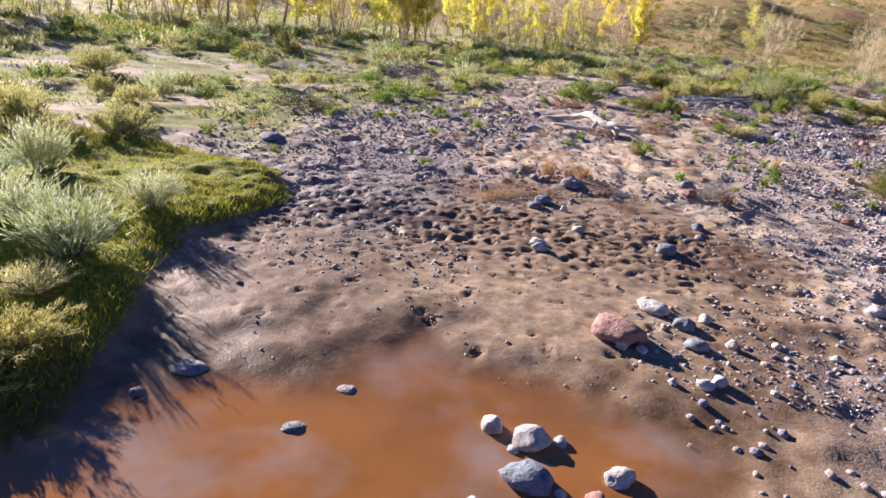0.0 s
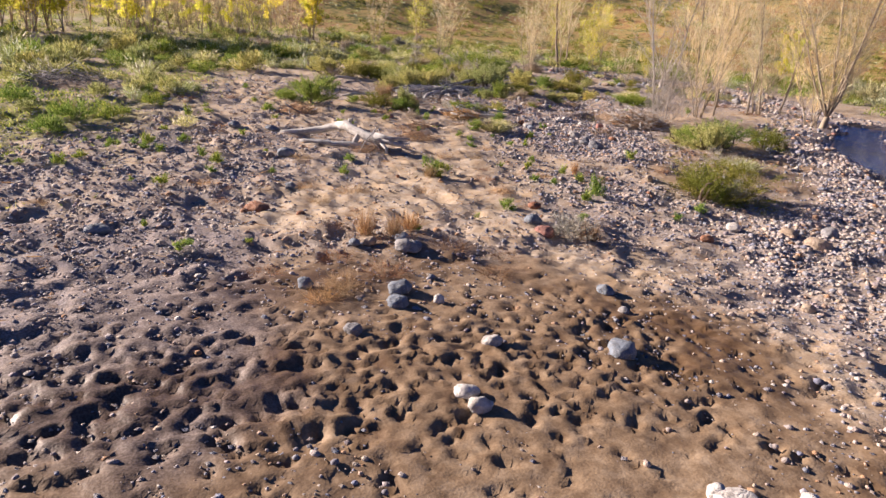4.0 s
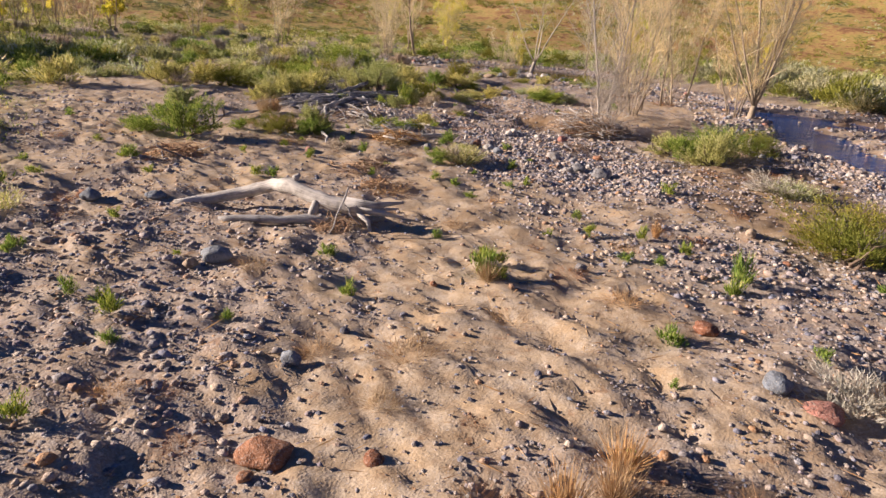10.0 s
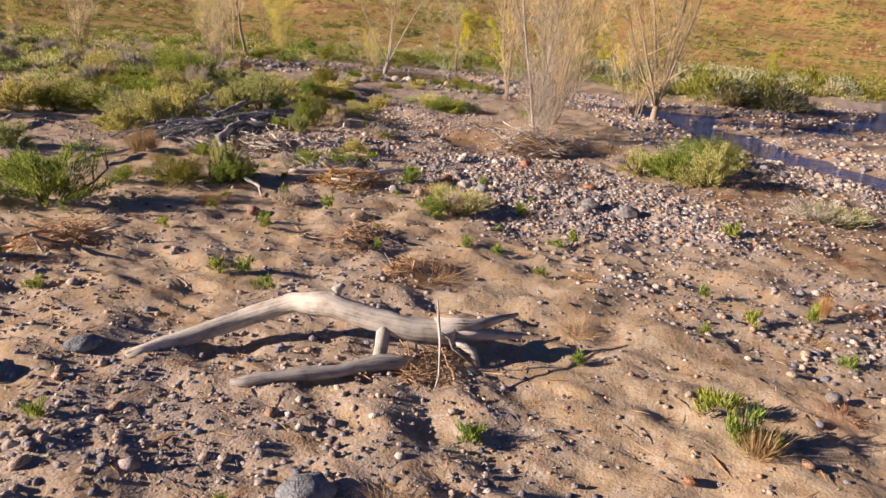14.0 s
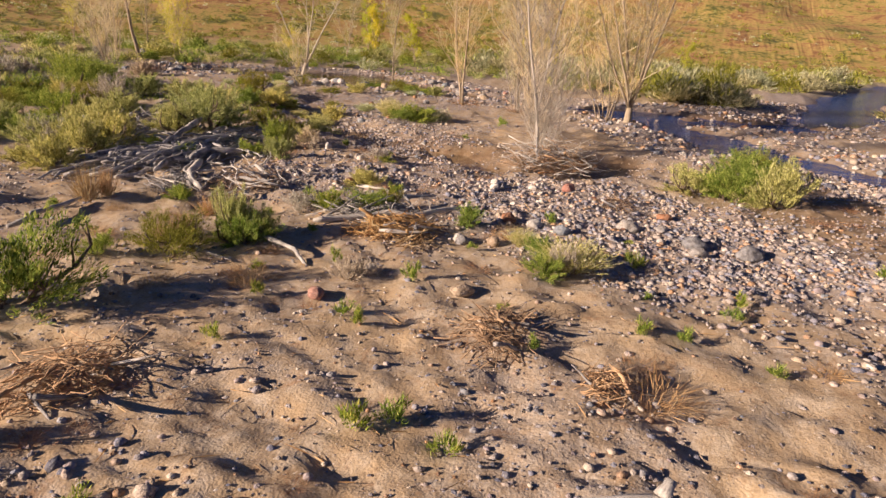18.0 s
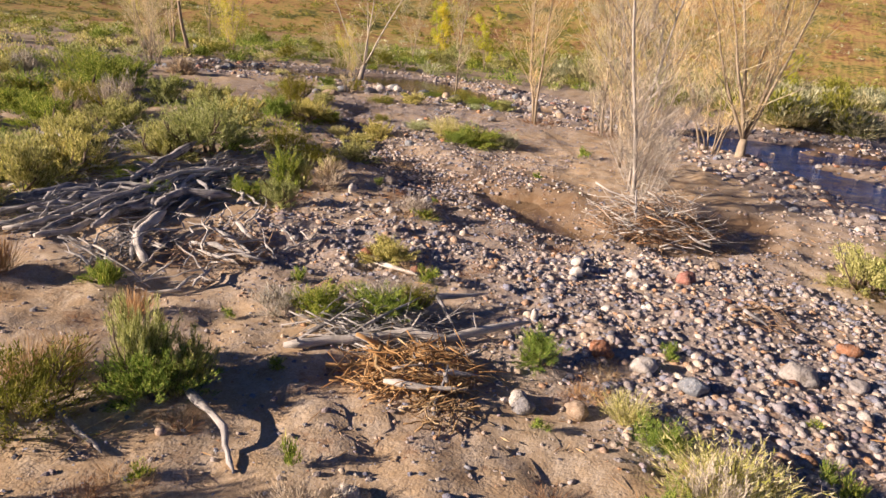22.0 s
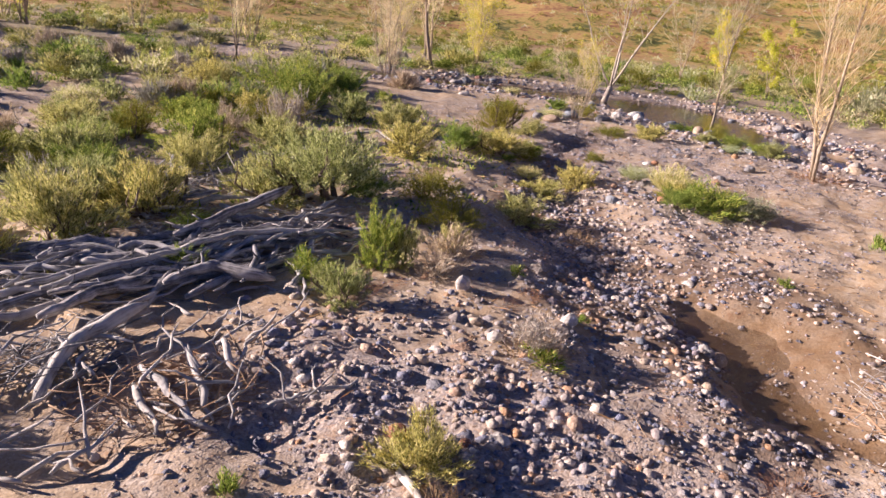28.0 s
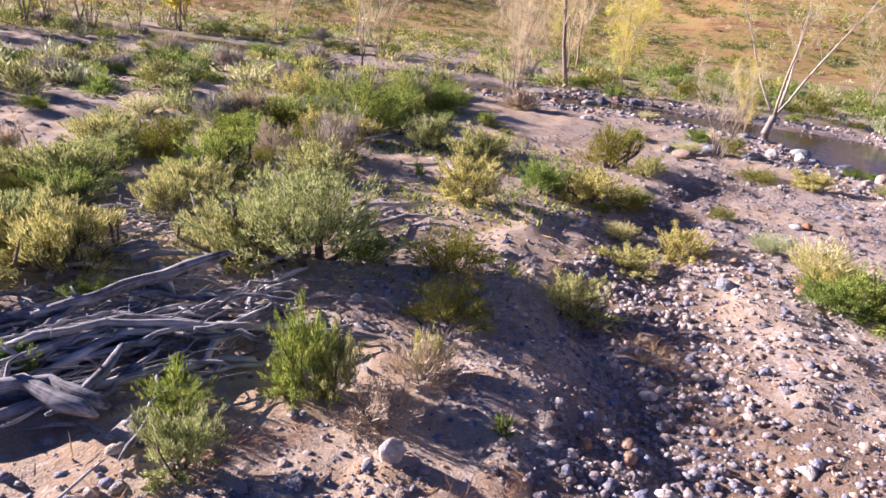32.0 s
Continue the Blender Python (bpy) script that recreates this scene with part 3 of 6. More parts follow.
    for name, f in (("mud", mud), ("patch_tone", patch_tone), ("gravel", 0.5 * patchy(X, Y) - 0.05 + 0.7 * cobbly(X, Y) - 0.5 * mud), ("grass", np.maximum(np.maximum(bank, sward), wild)), ("hill", hill), ("wet", wet)):
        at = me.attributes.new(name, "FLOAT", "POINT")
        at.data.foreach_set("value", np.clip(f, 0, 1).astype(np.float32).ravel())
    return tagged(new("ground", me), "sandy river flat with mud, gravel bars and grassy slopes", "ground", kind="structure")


build_ground()


def ribbon(name, line, z, wide, material, label):
    """A flat sheet of water along a line."""
    left, right = [], []
    for i, (x, y, w) in enumerate(line):
        (ax, ay, _), (bx, by, _) = line[max(i - 1, 0)], line[min(i + 1, len(line) - 1)]
        d = Vector((bx - ax, by - ay)).normalized()
        left.append((x - d.y * (w + wide), y + d.x * (w + wide), z))
        right.append((x + d.y * (w + wide), y - d.x * (w + wide), z))
    n = len(line)
    faces = [(i, n + i, n + i + 1, i + 1) for i in range(n - 1)]
    return tagged(new(name, mesh_from(name, left + right, faces, material)), label, "water", kind="structure")


def pond():
    gx, gy = np.arange(-5.2, 4.6, 0.14), np.arange(-4.0, 9.8, 0.14)
    X, Y = np.meshgrid(gx, gy)
    deep = -0.125 - height(X, Y)
    idx = np.arange(X.size).reshape(X.shape)
    faces = np.stack([idx[:-1, :-1], idx[:-1, 1:], idx[1:, 1:], idx[1:, :-1]], -1).reshape(-1, 4)
    me = mesh_from("water", np.stack([X, Y, np.full(X.shape, -0.125)], -1).reshape(-1, 3), faces, POND, True)
    me.attributes.new("depth", "FLOAT", "POINT").data.foreach_set("value", np.clip(deep, 0, 0.13).astype(np.float32).ravel())
    return tagged(new("water", me), "shallow brown muddy pond reflecting the sky", "water", kind="structure")


pond()
ribbon("water", RUN[:9], -0.20, 1.2, POOL, "still stretch of the stream under a sandy bank, brown reflection painted into its colour")
ribbon("water", RUN[8:], -0.20, 1.2, SKY_BLUE_STREAM, "shallow stream rippling over stones, sky blue painted into its colour")
ribbon("water", SIDE, -0.165, 1.0, SKY_BLUE_STREAM, "narrow side channel of shallow water, sky blue painted into its colour")
ribbon("water", PUDDLE, -0.235, 0.4, RUNNEL, "brown puddle of standing water")


# ---- builders ----
def part(name, me, parent, label=""):
    ob = new(name, me)
    ob.parent = parent
    return tagged(ob, label) if label else ob


def on_ground(x, y):
    return float(height(np.array([x]), np.array([y]))[0])


class Tubes:
    """Gathers tapered, bent tubes into one mesh."""

    def __init__(self):
        self.v, self.f, self.n, self.g = [], [], 0, []

    def tube(self, pts, radii, sides=5, rnd=None, knobbly=0.0):
        pts = [Vector(p) for p in pts]
        first = self.n
        side, run, far = None, 0.0, random.Random(first).uniform(0, 50)
        for i, (p, r) in enumerate(zip(pts, radii)):
            d = pts[min(i + 1, len(pts) - 1)] - pts[max(i - 1, 0)]
            d = d.normalized() if d.length > 1e-6 else Vector((0, 0, 1))
            if side is None:
                side = d.orthogonal().normalized()
            side = (side - d * side.dot(d)).normalized()
            up = d.cross(side)
            run += (p - pts[max(i - 1, 0)]).length
            for k in range(sides):
                a = 2 * math.pi * k / sides
                q = r * (1 + (rnd.uniform(-knobbly, knobbly) if knobbly else 0))
                self.v.append(p + (side * math.cos(a) + up * math.sin(a)) * q)
                self.g.append((math.cos(a) * (0.6 + 8 * r) + far, math.sin(a) * (0.6 + 8 * r), run * 0.45))
            self.n += sides
        for i in range(len(pts) - 1):
            for k in range(sides):
                a, b = first + i * sides + k, first + i * sides + (k + 1) % sides
                self.f += [(a, b, b + sides), (a, b + sides, a + sides)]
        for base in (first, first + (len(pts) - 1) * sides):
            for k in range(1, sides - 1):
                self.f.append((base, base + k + 1, base + k) if base == first else (base, base + k, base + k + 1))

    def spine(self, a, b, r, sides=4):
        """A thin straight twig."""
        self.tube([a, b], [r, r * 0.45], sides)

    def mesh(self, name, material, smooth_faces=True):
        me = mesh_from(name, [tuple(v) for v in self.v], self.f, material, smooth_faces)
        me.attributes.new("grain", "FLOAT_VECTOR", "POINT").data.foreach_set("vector", np.array(self.g, np.float32).ravel())
        return me


def bent(rnd, a, b, n, wander):
    """Points from a to b that stray from the straight line."""
    a, b = Vector(a), Vector(b)
    L = (b - a).length
    out = [a]
    off = Vector((0, 0, 0))
    for i in range(1, n):
        off = off * 0.7 + Vector((rnd.gauss(0, 1), rnd.gauss(0, 1), rnd.gauss(0, 0.6))) * wander * L * 0.3
        u = i / n
        out.append(a.lerp(b, u) + off * math.sin(math.pi * u))
    return out + [b]


def blades(places, ways, lengths, widths, turn, single=False):
    """Many narrow pointed leaves as arrays of places and triangles (two a leaf, or one)."""
    n = len(places)
    ways = ways / np.linalg.norm(ways, axis=1, keepdims=True)
    ref = np.stack([np.cos(turn), np.sin(turn), np.zeros(n)], 1)
    side = np.cross(ways, ref)
    side /= np.linalg.norm(side, axis=1, keepdims=True) + 1e-9
    L, W = lengths[:, None], widths[:, None]
    if single:
        v = np.stack([places + side * W * 0.5, places + ways * L, places - side * W * 0.5], 1).reshape(-1, 3)
        return v, np.arange(3 * n).reshape(-1, 3)
    v = np.stack([places, places + ways * L * 0.5 + side * W * 0.5, places + ways * L, places + ways * L * 0.5 - side * W * 0.5], 1).reshape(-1, 3)
    base = np.arange(n)[:, None] * 4
    f = np.concatenate([base + np.array([0, 1, 2]), base + np.array([0, 2, 3])], 1).reshape(-1, 3)
    return v, f


def bush_foliage(seed, count, leaf, spread, upright, lumps, flat=1.0, thin=0.26, single=False):
    """Leaves of a shrub one metre across and one high: sprays along many twigs that fan from the root."""
    r = np.random.RandomState(seed)
    centres = []
    for i in range(lumps):
        a, q = 2 * math.pi * (i + r.uniform(-0.35, 0.35)) / lumps, math.sqrt(r.uniform(0.02, 1)) * 0.34
        centres.append((q * math.cos(a), q * math.sin(a), r.uniform(0.16, 0.68) - 0.45 * q, r.uniform(0.14, 0.25)))
    centres = np.array(centres)
    tips = (52 if lumps > 8 else 32) * lumps // 4
    which = r.randint(0, lumps, tips)
    d = r.normal(size=(tips, 3))
    d[:, 2] = np.abs(d[:, 2]) * 1.0 - 0.18
    d /= np.linalg.norm(d, axis=1, keepdims=True)
    ends = centres[which, :3] + d * (centres[which, 3] * r.uniform(0.6, 1.55, tips))[:, None]
    ends[:, 2] = np.clip(ends[:, 2] * flat, 0.06, None)
    root = np.stack([ends[:, 0] * 0.35, ends[:, 1] * 0.35, ends[:, 2] * 0.25], 1)
    k = r.randint(0, tips, count)
    u = 1 - r.uniform(0, 1, count) ** 1.6 * 0.55
    places = root[k] * (1 - u)[:, None] + ends[k] * u[:, None] + r.normal(size=(count, 3)) * spread
    ways = (ends - root)[k]
    ways = ways / (np.linalg.norm(ways, axis=1, keepdims=True) + 1e-6) + r.normal(size=(count, 3)) * 0.42
    ways[:, 2] += upright
    places[:, 2] = np.clip(places[:, 2], 0.02, None)
    return (*blades(places, ways, leaf * r.uniform(0.6, 1.4, count), leaf * r.uniform(0.5, 1.0, count) * thin, r.uniform(0, 6.28, count), single), ends, root)


PROTOS = {}


def place(key, make, x, y, scale, turn=0.0, z=None, sink=0.0, tilt=(0.0, 0.0)):
    """Sets a thing of this kind on the ground; the first is built, the rest are copies."""
    z = on_ground(x, y) - sink if z is None else z
    want = Matrix.LocRotScale((x, y, z), Euler((radians(tilt[0]), radians(tilt[1]), turn)), Vector(scale))
    if key not in PROTOS:
        PROTOS[key] = make()
        PROTOS[key].matrix_basis = want
        return PROTOS[key]
    ob = PROTOS[key]
    return copy_thing(ob, want @ Matrix.Diagonal((1 / ob.scale.x, 1 / ob.scale.y, 1 / ob.scale.z, 1)))


# kind: leaves, leaf length, spread, upright, lumps, material, stem material, label
BUSHES = {
    "sagebrush": (8200, 0.058, 0.020, 0.6, 11, SAGE, DARKBARK, "grey-green sagebrush with woody stems on sandy ground"),
    "green_shrub": (8000, 0.050, 0.021, 0.6, 11, GREEN, DARKBARK, "fresh green desert shrub growing in sand"),
    "olive_shrub": (7600, 0.044, 0.024, 0.6, 12, DARK, DARKBARK, "dense olive green rounded shrub on the gravel bar"),
    "rabbitbrush": (4800, 0.085, 0.035, 1.0, 9, RABBIT, DARKBARK, "pale yellow-green rabbitbrush with feathery stems"),
    "grey_sage": (8000, 0.056, 0.022, 0.5, 12, PALESAGE, DARKBARK, "pale grey sagebrush in a thick bank across the stream"),
    "dead_bush": (1500, 0.12, 0.03, 0.4, 8, DEADLEAF, WHITEBARK, "dead bleached grey bush of bare brittle twigs"),
}


def make_bush(kind, seed, far=False):
    count, leaf, spread, upright, lumps, leaves, wood, label = BUSHES[kind]
    root = tagged(new(kind), label, "shrub", group=kind.replace("_", " ") + " on the flat")
    v, f, ends, base = bush_foliage(seed, count, leaf, spread, upright, lumps, thin=0.12 if kind == "dead_bush" else 0.22 if kind == "rabbitbrush" else 0.24, single=True)
    if kind == "rabbitbrush":
        r, n, per = np.random.RandomState(seed), 80 if far else 230, 8 if far else 22
        a, q = r.uniform(0, 6.28, n), r.uniform(0, 0.14, n)
        out, a2 = r.uniform(0, 1, n) ** 0.6 * 0.85, a + r.normal(0, 0.5, n)
        feet = np.stack([q * np.cos(a), q * np.sin(a), np.zeros(n)], 1)
        way = np.stack([out * np.cos(a2), out * np.sin(a2), r.uniform(0.6, 1.1, n)], 1)
        way /= np.linalg.norm(way, axis=1, keepdims=True)
        tall = r.uniform(0.35, 0.78, n)
        w, g = blades(feet, way, tall, r.uniform(0.006, 0.012, n) * (1.7 if far else 1), r.uniform(0, 6.28, n), True)
        k = np.repeat(np.arange(n), per)
        m = len(k)
        w2, g2 = blades(feet[k] + way[k] * (tall[k] * r.uniform(0.55, 1.0, m))[:, None], way[k] + r.normal(size=(m, 3)) * 0.34, r.uniform(0.04, 0.11, m), r.uniform(0.005, 0.010, m) * (2.2 if far else 1), r.uniform(0, 6.28, m), True)
        keep = len(f) // 9
        v = np.concatenate([v[:keep * 3], w, w2])
        f = np.concatenate([f[:keep], g + keep * 3, g2 + keep * 3 + len(w)])
    part("foliage", mesh_from("foliage", v, f, leaves), root)
    rnd = random.Random(seed)
    if far:
        return root
    for i in rnd.sample(range(len(ends)), 9 if kind == "dead_bush" else 6):
        t = Tubes()
        e, b = Vector(ends[i]), Vector(base[i]) * 0.5
        b.z = -0.05
        path = bent(rnd, b, e, 4, 0.35)
        t.tube(path, [k * (0.45 if kind == "dead_bush" else 1) for k in (0.026, 0.02, 0.014, 0.009, 0.004)], 4)
        for q in (path[1], path[2], path[3]):
            near = min((Vector(x) for x in ends), key=lambda x: (x - q - (e - b) * 0.3).length + rnd.uniform(0, 0.2))
            t.tube(bent(rnd, q, near, 3, 0.2), [0.013, 0.009, 0.006, 0.003], 3)
        part("stem", t.mesh("stem", wood), root)
    return root


def bush(kind, x, y, w, h, far=False):
    """A shrub of a kind, w wide and h high; a plainer one far off."""
    v = bushes_made[kind] = bushes_made.get(kind, 0) + 1
    size = "far" if far else "wide" if w > 1.6 else "low"
    seed = v % 3 + {"low": 0, "wide": 3, "far": 6}[size]
    key = (kind, seed)
    return place(key, lambda: make_bush_sized(kind, seed, size), x, y, (w * 1.42, w * 1.34, h * 1.38), turn=v * 2.4, sink=0.03)


def make_bush_sized(kind, seed, size):
    if size == "wide":
        keep = BUSHES[kind]
        BUSHES[kind] = (int(keep[0] * 2.0), keep[1] * 0.60, keep[2] * 0.66, keep[3], keep[4] + 8, *keep[5:])
        ob = make_bush(kind, 40 + seed)
        BUSHES[kind] = keep
        return ob
    if size == "far":
        keep = BUSHES[kind]
        BUSHES[kind] = (1050, keep[1] * 2.3, keep[2] * 1.2, keep[3], keep[4], *keep[5:])
        ob = make_bush(kind, 10 + seed, True)
        BUSHES[kind] = keep
        return ob
    return make_bush(kind, 10 + seed)


bushes_made = {}


def make_tuft(seed, count, material, name, label, lean=0.55, width=0.045):
    r = np.random.RandomState(seed)
    if name == "grass_tuft":
        v, f, _, _ = bush_foliage(seed, count, 0.2, 0.05, 1.0, 5, thin=0.25, single=True)
        v[:, 2] *= 1.1
    else:
        a, q = r.uniform(0, 6.28, count), r.uniform(0, 1, count) ** 0.6 * (0.22 if lean < 1 else 0.5)
        places = np.stack([q * np.cos(a), q * np.sin(a), np.zeros(count) - 0.03], 1)
        out = r.uniform(0.05, 1, count) ** 1.5 * lean
        a2 = a + r.normal(0, 0.9, count)
        ways = np.stack([out * np.cos(a2), out * np.sin(a2), r.uniform(0.3, 1.0, count)], 1)
        v, f = blades(places, ways, r.uniform(0.25, 1.05, count), r.uniform(0.6, 1.4, count) * width, r.uniform(0, 6.28, count))
    return tagged(new(name, mesh_from(name, v, f, material)), label, "grass", group=name.replace("_", " ") + "s")


TUFTS = {
    "grass_tuft": (GREEN, 420, 0.9, 0.028, "small tuft of fresh green grass in sand"),
    "dry_grass": (STRAW, 340, 0.7, 0.014, "clump of tall dry straw-coloured grass"),
    "root_clump": (RUST, 320, 2.4, 0.009, "matted clump of rust-brown dead roots in sand"),
    "dry_clump": (STRAW, 420, 2.2, 0.009, "flattened clump of dead brown grass and roots"),
}


def tuft(kind, x, y, w, h):
    material, count, lean, width, label = TUFTS[kind]
    n = bushes_made[kind] = bushes_made.get(kind, 0) + 1
    return place((kind, n % 4), lambda: make_tuft(60 + n, count, material, kind, label, lean, width), x, y, (w * 0.8, w * 0.8, h), turn=n * 1.7, sink=0.0)


def rock_mesh(seed, detail, material, rough=0.3):
    bm = bmesh.new()
    bmesh.ops.create_icosphere(bm, subdivisions=detail, radius=0.5)
    off = Vector((seed * 7.3, seed * 3.1, seed * 1.7))
    for v in bm.verts:
        p = v.co.normalized()
        n = noise.noise(p * 1.3 + off) * rough + noise.noise(p * 3.2 + off) * rough * 0.35
        v.co = p * 0.5 * (1 + n)
        v.co.z = max(v.co.z, -0.3)
    for f in bm.faces:
        f.smooth = True
    me = bpy.data.meshes.new("stone")
    bm.to_mesh(me)
    bm.free()
    me.materials.append(material)
    return me


STONE_LABELS = {"white": "smooth pale cream river stone half sunk in mud", "grey": "rounded grey river cobble on the gravel", "blue": "blue-grey rounded boulder in the sand", "pink": "large reddish pink rock on wet sand", "orange": "rust-orange stone lying on sand", "tan": "tan weathered stone on the gravel bar"}


def stone(colour, x, y, w, h):
    n = bushes_made["stone"] = bushes_made.get("stone", 0) + 1
    key = ("stone", colour, n % 5)
    return place(key, lambda: tagged(new("stone", rock_mesh(n, 3, STONES[colour])), STONE_LABELS[colour], "stone", group="river stones"), x, y, (w * 0.95, w * 0.76, h * 0.9), turn=n * 0.9, z=max(on_ground(x, y), -0.15 if y < 9 else -0.3) + 0.22 * h)


def driftwood(points, r0, r1, material=None, name="driftwood_log", label="bleached grey driftwood log lying in the pile", stubs=0, seed=0, group="driftwood logs in the pile", wander=0.2):
    """A bare weathered log through (x, y, height over ground) points."""
    rnd = random.Random(seed * 13 + int(abs(points[0][0]) * 100))
    first, last, m = on_ground(*points[0][:2]), on_ground(*points[-1][:2]), len(points) - 1
    lie = [first + (last - first) * i / m for i in range(m + 1)]
    pts = [Vector((x, y, g + 0.3 * max(on_ground(x, y) - g, 0.0) + z)) for g, (x, y, z) in zip(lie, points)]
    fine = []
    for a, b in zip(pts, pts[1:]):
        fine += bent(rnd, a, b, 5, wander)[:-1]
    fine.append(pts[-1])
    n = len(fine) - 1
    t = Tubes()
    radii = [(r0 + (r1 - r0) * i / n) * (1.0 + 0.12 * math.sin(i * 1.7 + seed)) for i in range(n + 1)]
    radii[0], radii[-1] = radii[0] * 0.55, radii[-1] * 0.3
    t.tube(fine, radii, 8, rnd, 0.12)
    material = material or (rnd.choice([GREYWOOD, GREYWOOD, GREYWOOD, GREYWOOD, DRIFT]) if "pile" in group else DRIFT)
    ob = tagged(new(name, t.mesh(name, material)), label, "driftwood", group=group)
    for _ in range(stubs):
        i = rnd.randrange(1, n)
        u = Tubes()
        way = Vector((rnd.uniform(-1, 1), rnd.uniform(-1, 1), rnd.uniform(0.1, 0.9))).normalized()
        L = rnd.uniform(0.10, 0.34)
        u.tube(bent(rnd, fine[i], fine[i] + way * L, 4, 0.35), [r1 * 0.5, r1 * 0.36, r1 * 0.28, r1 * 0.18, r1 * 0.08], 5)
        part("stub", u.mesh("stub", material), ob)
    return ob


def brush_pile(x, y, w, h, count, material, label, seed, wide=0.7, longest=0.9, turn=0.0, thick=0.012, stray=1.1, rise=0.36):
    """A heap of thrown-together sticks and twigs, with its thick sticks as parts."""
    rnd = random.Random(seed)
    z0 = on_ground(x, y)
    root = tagged(new("brush_pile"), label, "brush pile", group="flood debris")
    root.location = (x, y, z0)

    def stick(t, L, r, sides):
        a, q = rnd.uniform(0, 6.28), math.sqrt(rnd.random())
        cx, cy = q * math.cos(a) * w / 2, q * math.sin(a) * w / 2 * wide
        c = Vector((cx * math.cos(turn) - cy * math.sin(turn), cx * math.sin(turn) + cy * math.cos(turn), h * (1 - q ** 2) * rnd.uniform(0.1, 0.95) + 0.01))
        b = rnd.gauss(turn, stray)
        d = Vector((math.cos(b), math.sin(b), rnd.gauss(0, rise))).normalized() * L / 2
        c.z = max(c.z, abs(d.z) * 0.8)
        t.tube(bent(rnd, c - d, c + d, 4, 0.16), [r, r * 0.95, r * 0.8, r * 0.6, r * 0.3], sides)

    t = Tubes()
    for _ in range(count):
        stick(t, rnd.uniform(0.25, longest), rnd.uniform(0.35, 1.0) * thick, 3)
    tagged(part("twig_tangle", t.mesh("twig_tangle", material), root), kind="stuff")
    for _ in range(max(4, count // 22)):
        u = Tubes()
        stick(u, rnd.uniform(0.6, 1.25) * longest, rnd.uniform(1.3, 2.6) * thick, 6)
        part("branch", u.mesh("branch", rnd.choice([material, GREYWOOD])), root)
    return root


def make_tree(seed, stems, tall, bark, leaf, leaves, density, lean=0.25, low=0.25, spread=0.5, thick=0.09, reach=0.2, plain=False, bole=0.0):
    """A cottonwood: stems that may fork from a short bole, each with ascending branches that split into switches and fine twigs."""
    rnd = random.Random(seed)
    root = tagged(new("cottonwood_tree"), "", "tree", group="cottonwoods along the stream")
    tips = []
    fine = Tubes()

    def curve(p, d, L, n, sway, lift):
        pts, dd = [p], d
        for _ in range(n):
            dd = (dd + Vector((rnd.gauss(0, sway), rnd.gauss(0, sway), lift))).normalized()
            pts.append(pts[-1] + dd * (L / n))
        return pts, dd

    def along(pts, u):
        k = min(int(u * (len(pts) - 1)), len(pts) - 2)
        return pts[k].lerp(pts[k + 1], u * (len(pts) - 1) - k), (pts[k + 1] - pts[k]).normalized()

    def aside(d, amount):
        a = rnd.uniform(0, 6.28)
        out = Vector((math.cos(a), math.sin(a), rnd.uniform(0.0, 0.7))).normalized()
        return (d * (1 - amount) + out * amount).normalized()

    def switch(p, d, L, r, depth):
        pts, dd = curve(p, d, L, 3 if depth else 2, 0.14, 0.06)
        fine.tube(pts, [r * (1 - 0.72 * i / (len(pts) - 1)) for i in range(len(pts))], 3)
        if depth == 0:
            tips.extend((q, dd) for q in pts[1:])
            return
        for _ in range(rnd.choice([3, 4, 5]) + (depth == 2)):
            q, way = along(pts, rnd.uniform(0.25, 1.0))
            switch(q, aside(way, rnd.uniform(0.3, spread + 0.15)), L * rnd.uniform(0.35, 0.6), r * 0.55, depth - 1)

    base = Vector((0, 0, -0.1))
    t = Tubes()
    if bole:
        pts, d0 = curve(base, Vector((rnd.gauss(0, 0.05), rnd.gauss(0, 0.05), 1)), bole, 4, 0.05, 0.0)
        t.tube(pts, [thick * (1.25 - 0.3 * i / 4) for i in range(5)], 8, rnd, 0.05)
        base = pts[-1] - d0 * 0.05
    for s in range(stems):
        a = 2 * math.pi * s / max(stems, 1) + rnd.uniform(-0.5, 0.5)
        q = 0.0 if bole or stems == 1 else rnd.uniform(0.1, 0.3)
        slant = lean * (1.0 if stems > 1 else 0.3) * rnd.uniform(0.5, 1.2)
        L = (tall - bole) * rnd.uniform(0.75, 1.1)
        pts, _ = curve(base + Vector((math.cos(a) * q, math.sin(a) * q, 0)), Vector((math.cos(a) * slant, math.sin(a) * slant, 1)).normalized(), L, 8, 0.07, 0.05)
        r0 = thick * (0.55 if bole else 1.0) * rnd.uniform(0.75, 1.1)
        radii = [r0 * (1 - 0.85 * i / 8) for i in range(9)]
        if stems > 1 and not bole:
            t = Tubes()
        t.tube(pts, radii, 7, rnd, 0.06)
        for b in range(max(4, int(density / stems))):
            u = low + (1 - low) * (b + rnd.random()) / max(4, int(density / stems))
            p, way = along(pts, min(u, 0.99))
            long = tall * reach * rnd.uniform(0.5, 1.15) * (0.45 + 0.9 * math.sin(math.pi * min(1, (1 - u) * 0.8 + 0.15)))
            switch(p, aside(way, rnd.uniform(0.35, spread + 0.1)), long, max(0.015, r0 * (1 - 0.8 * u) * 0.42), 1 if plain else 2)
        if stems > 1 and not bole:
            part("trunk", t.mesh("trunk", bark), root)
    if stems == 1 or bole:
        part("trunk", t.mesh("trunk", bark), root)
    crown = TWIGBARK if leaf is not DEADLEAF else DEADBARK
    part("crown", fine.mesh("crown", crown), root)
    r = np.random.RandomState(seed)
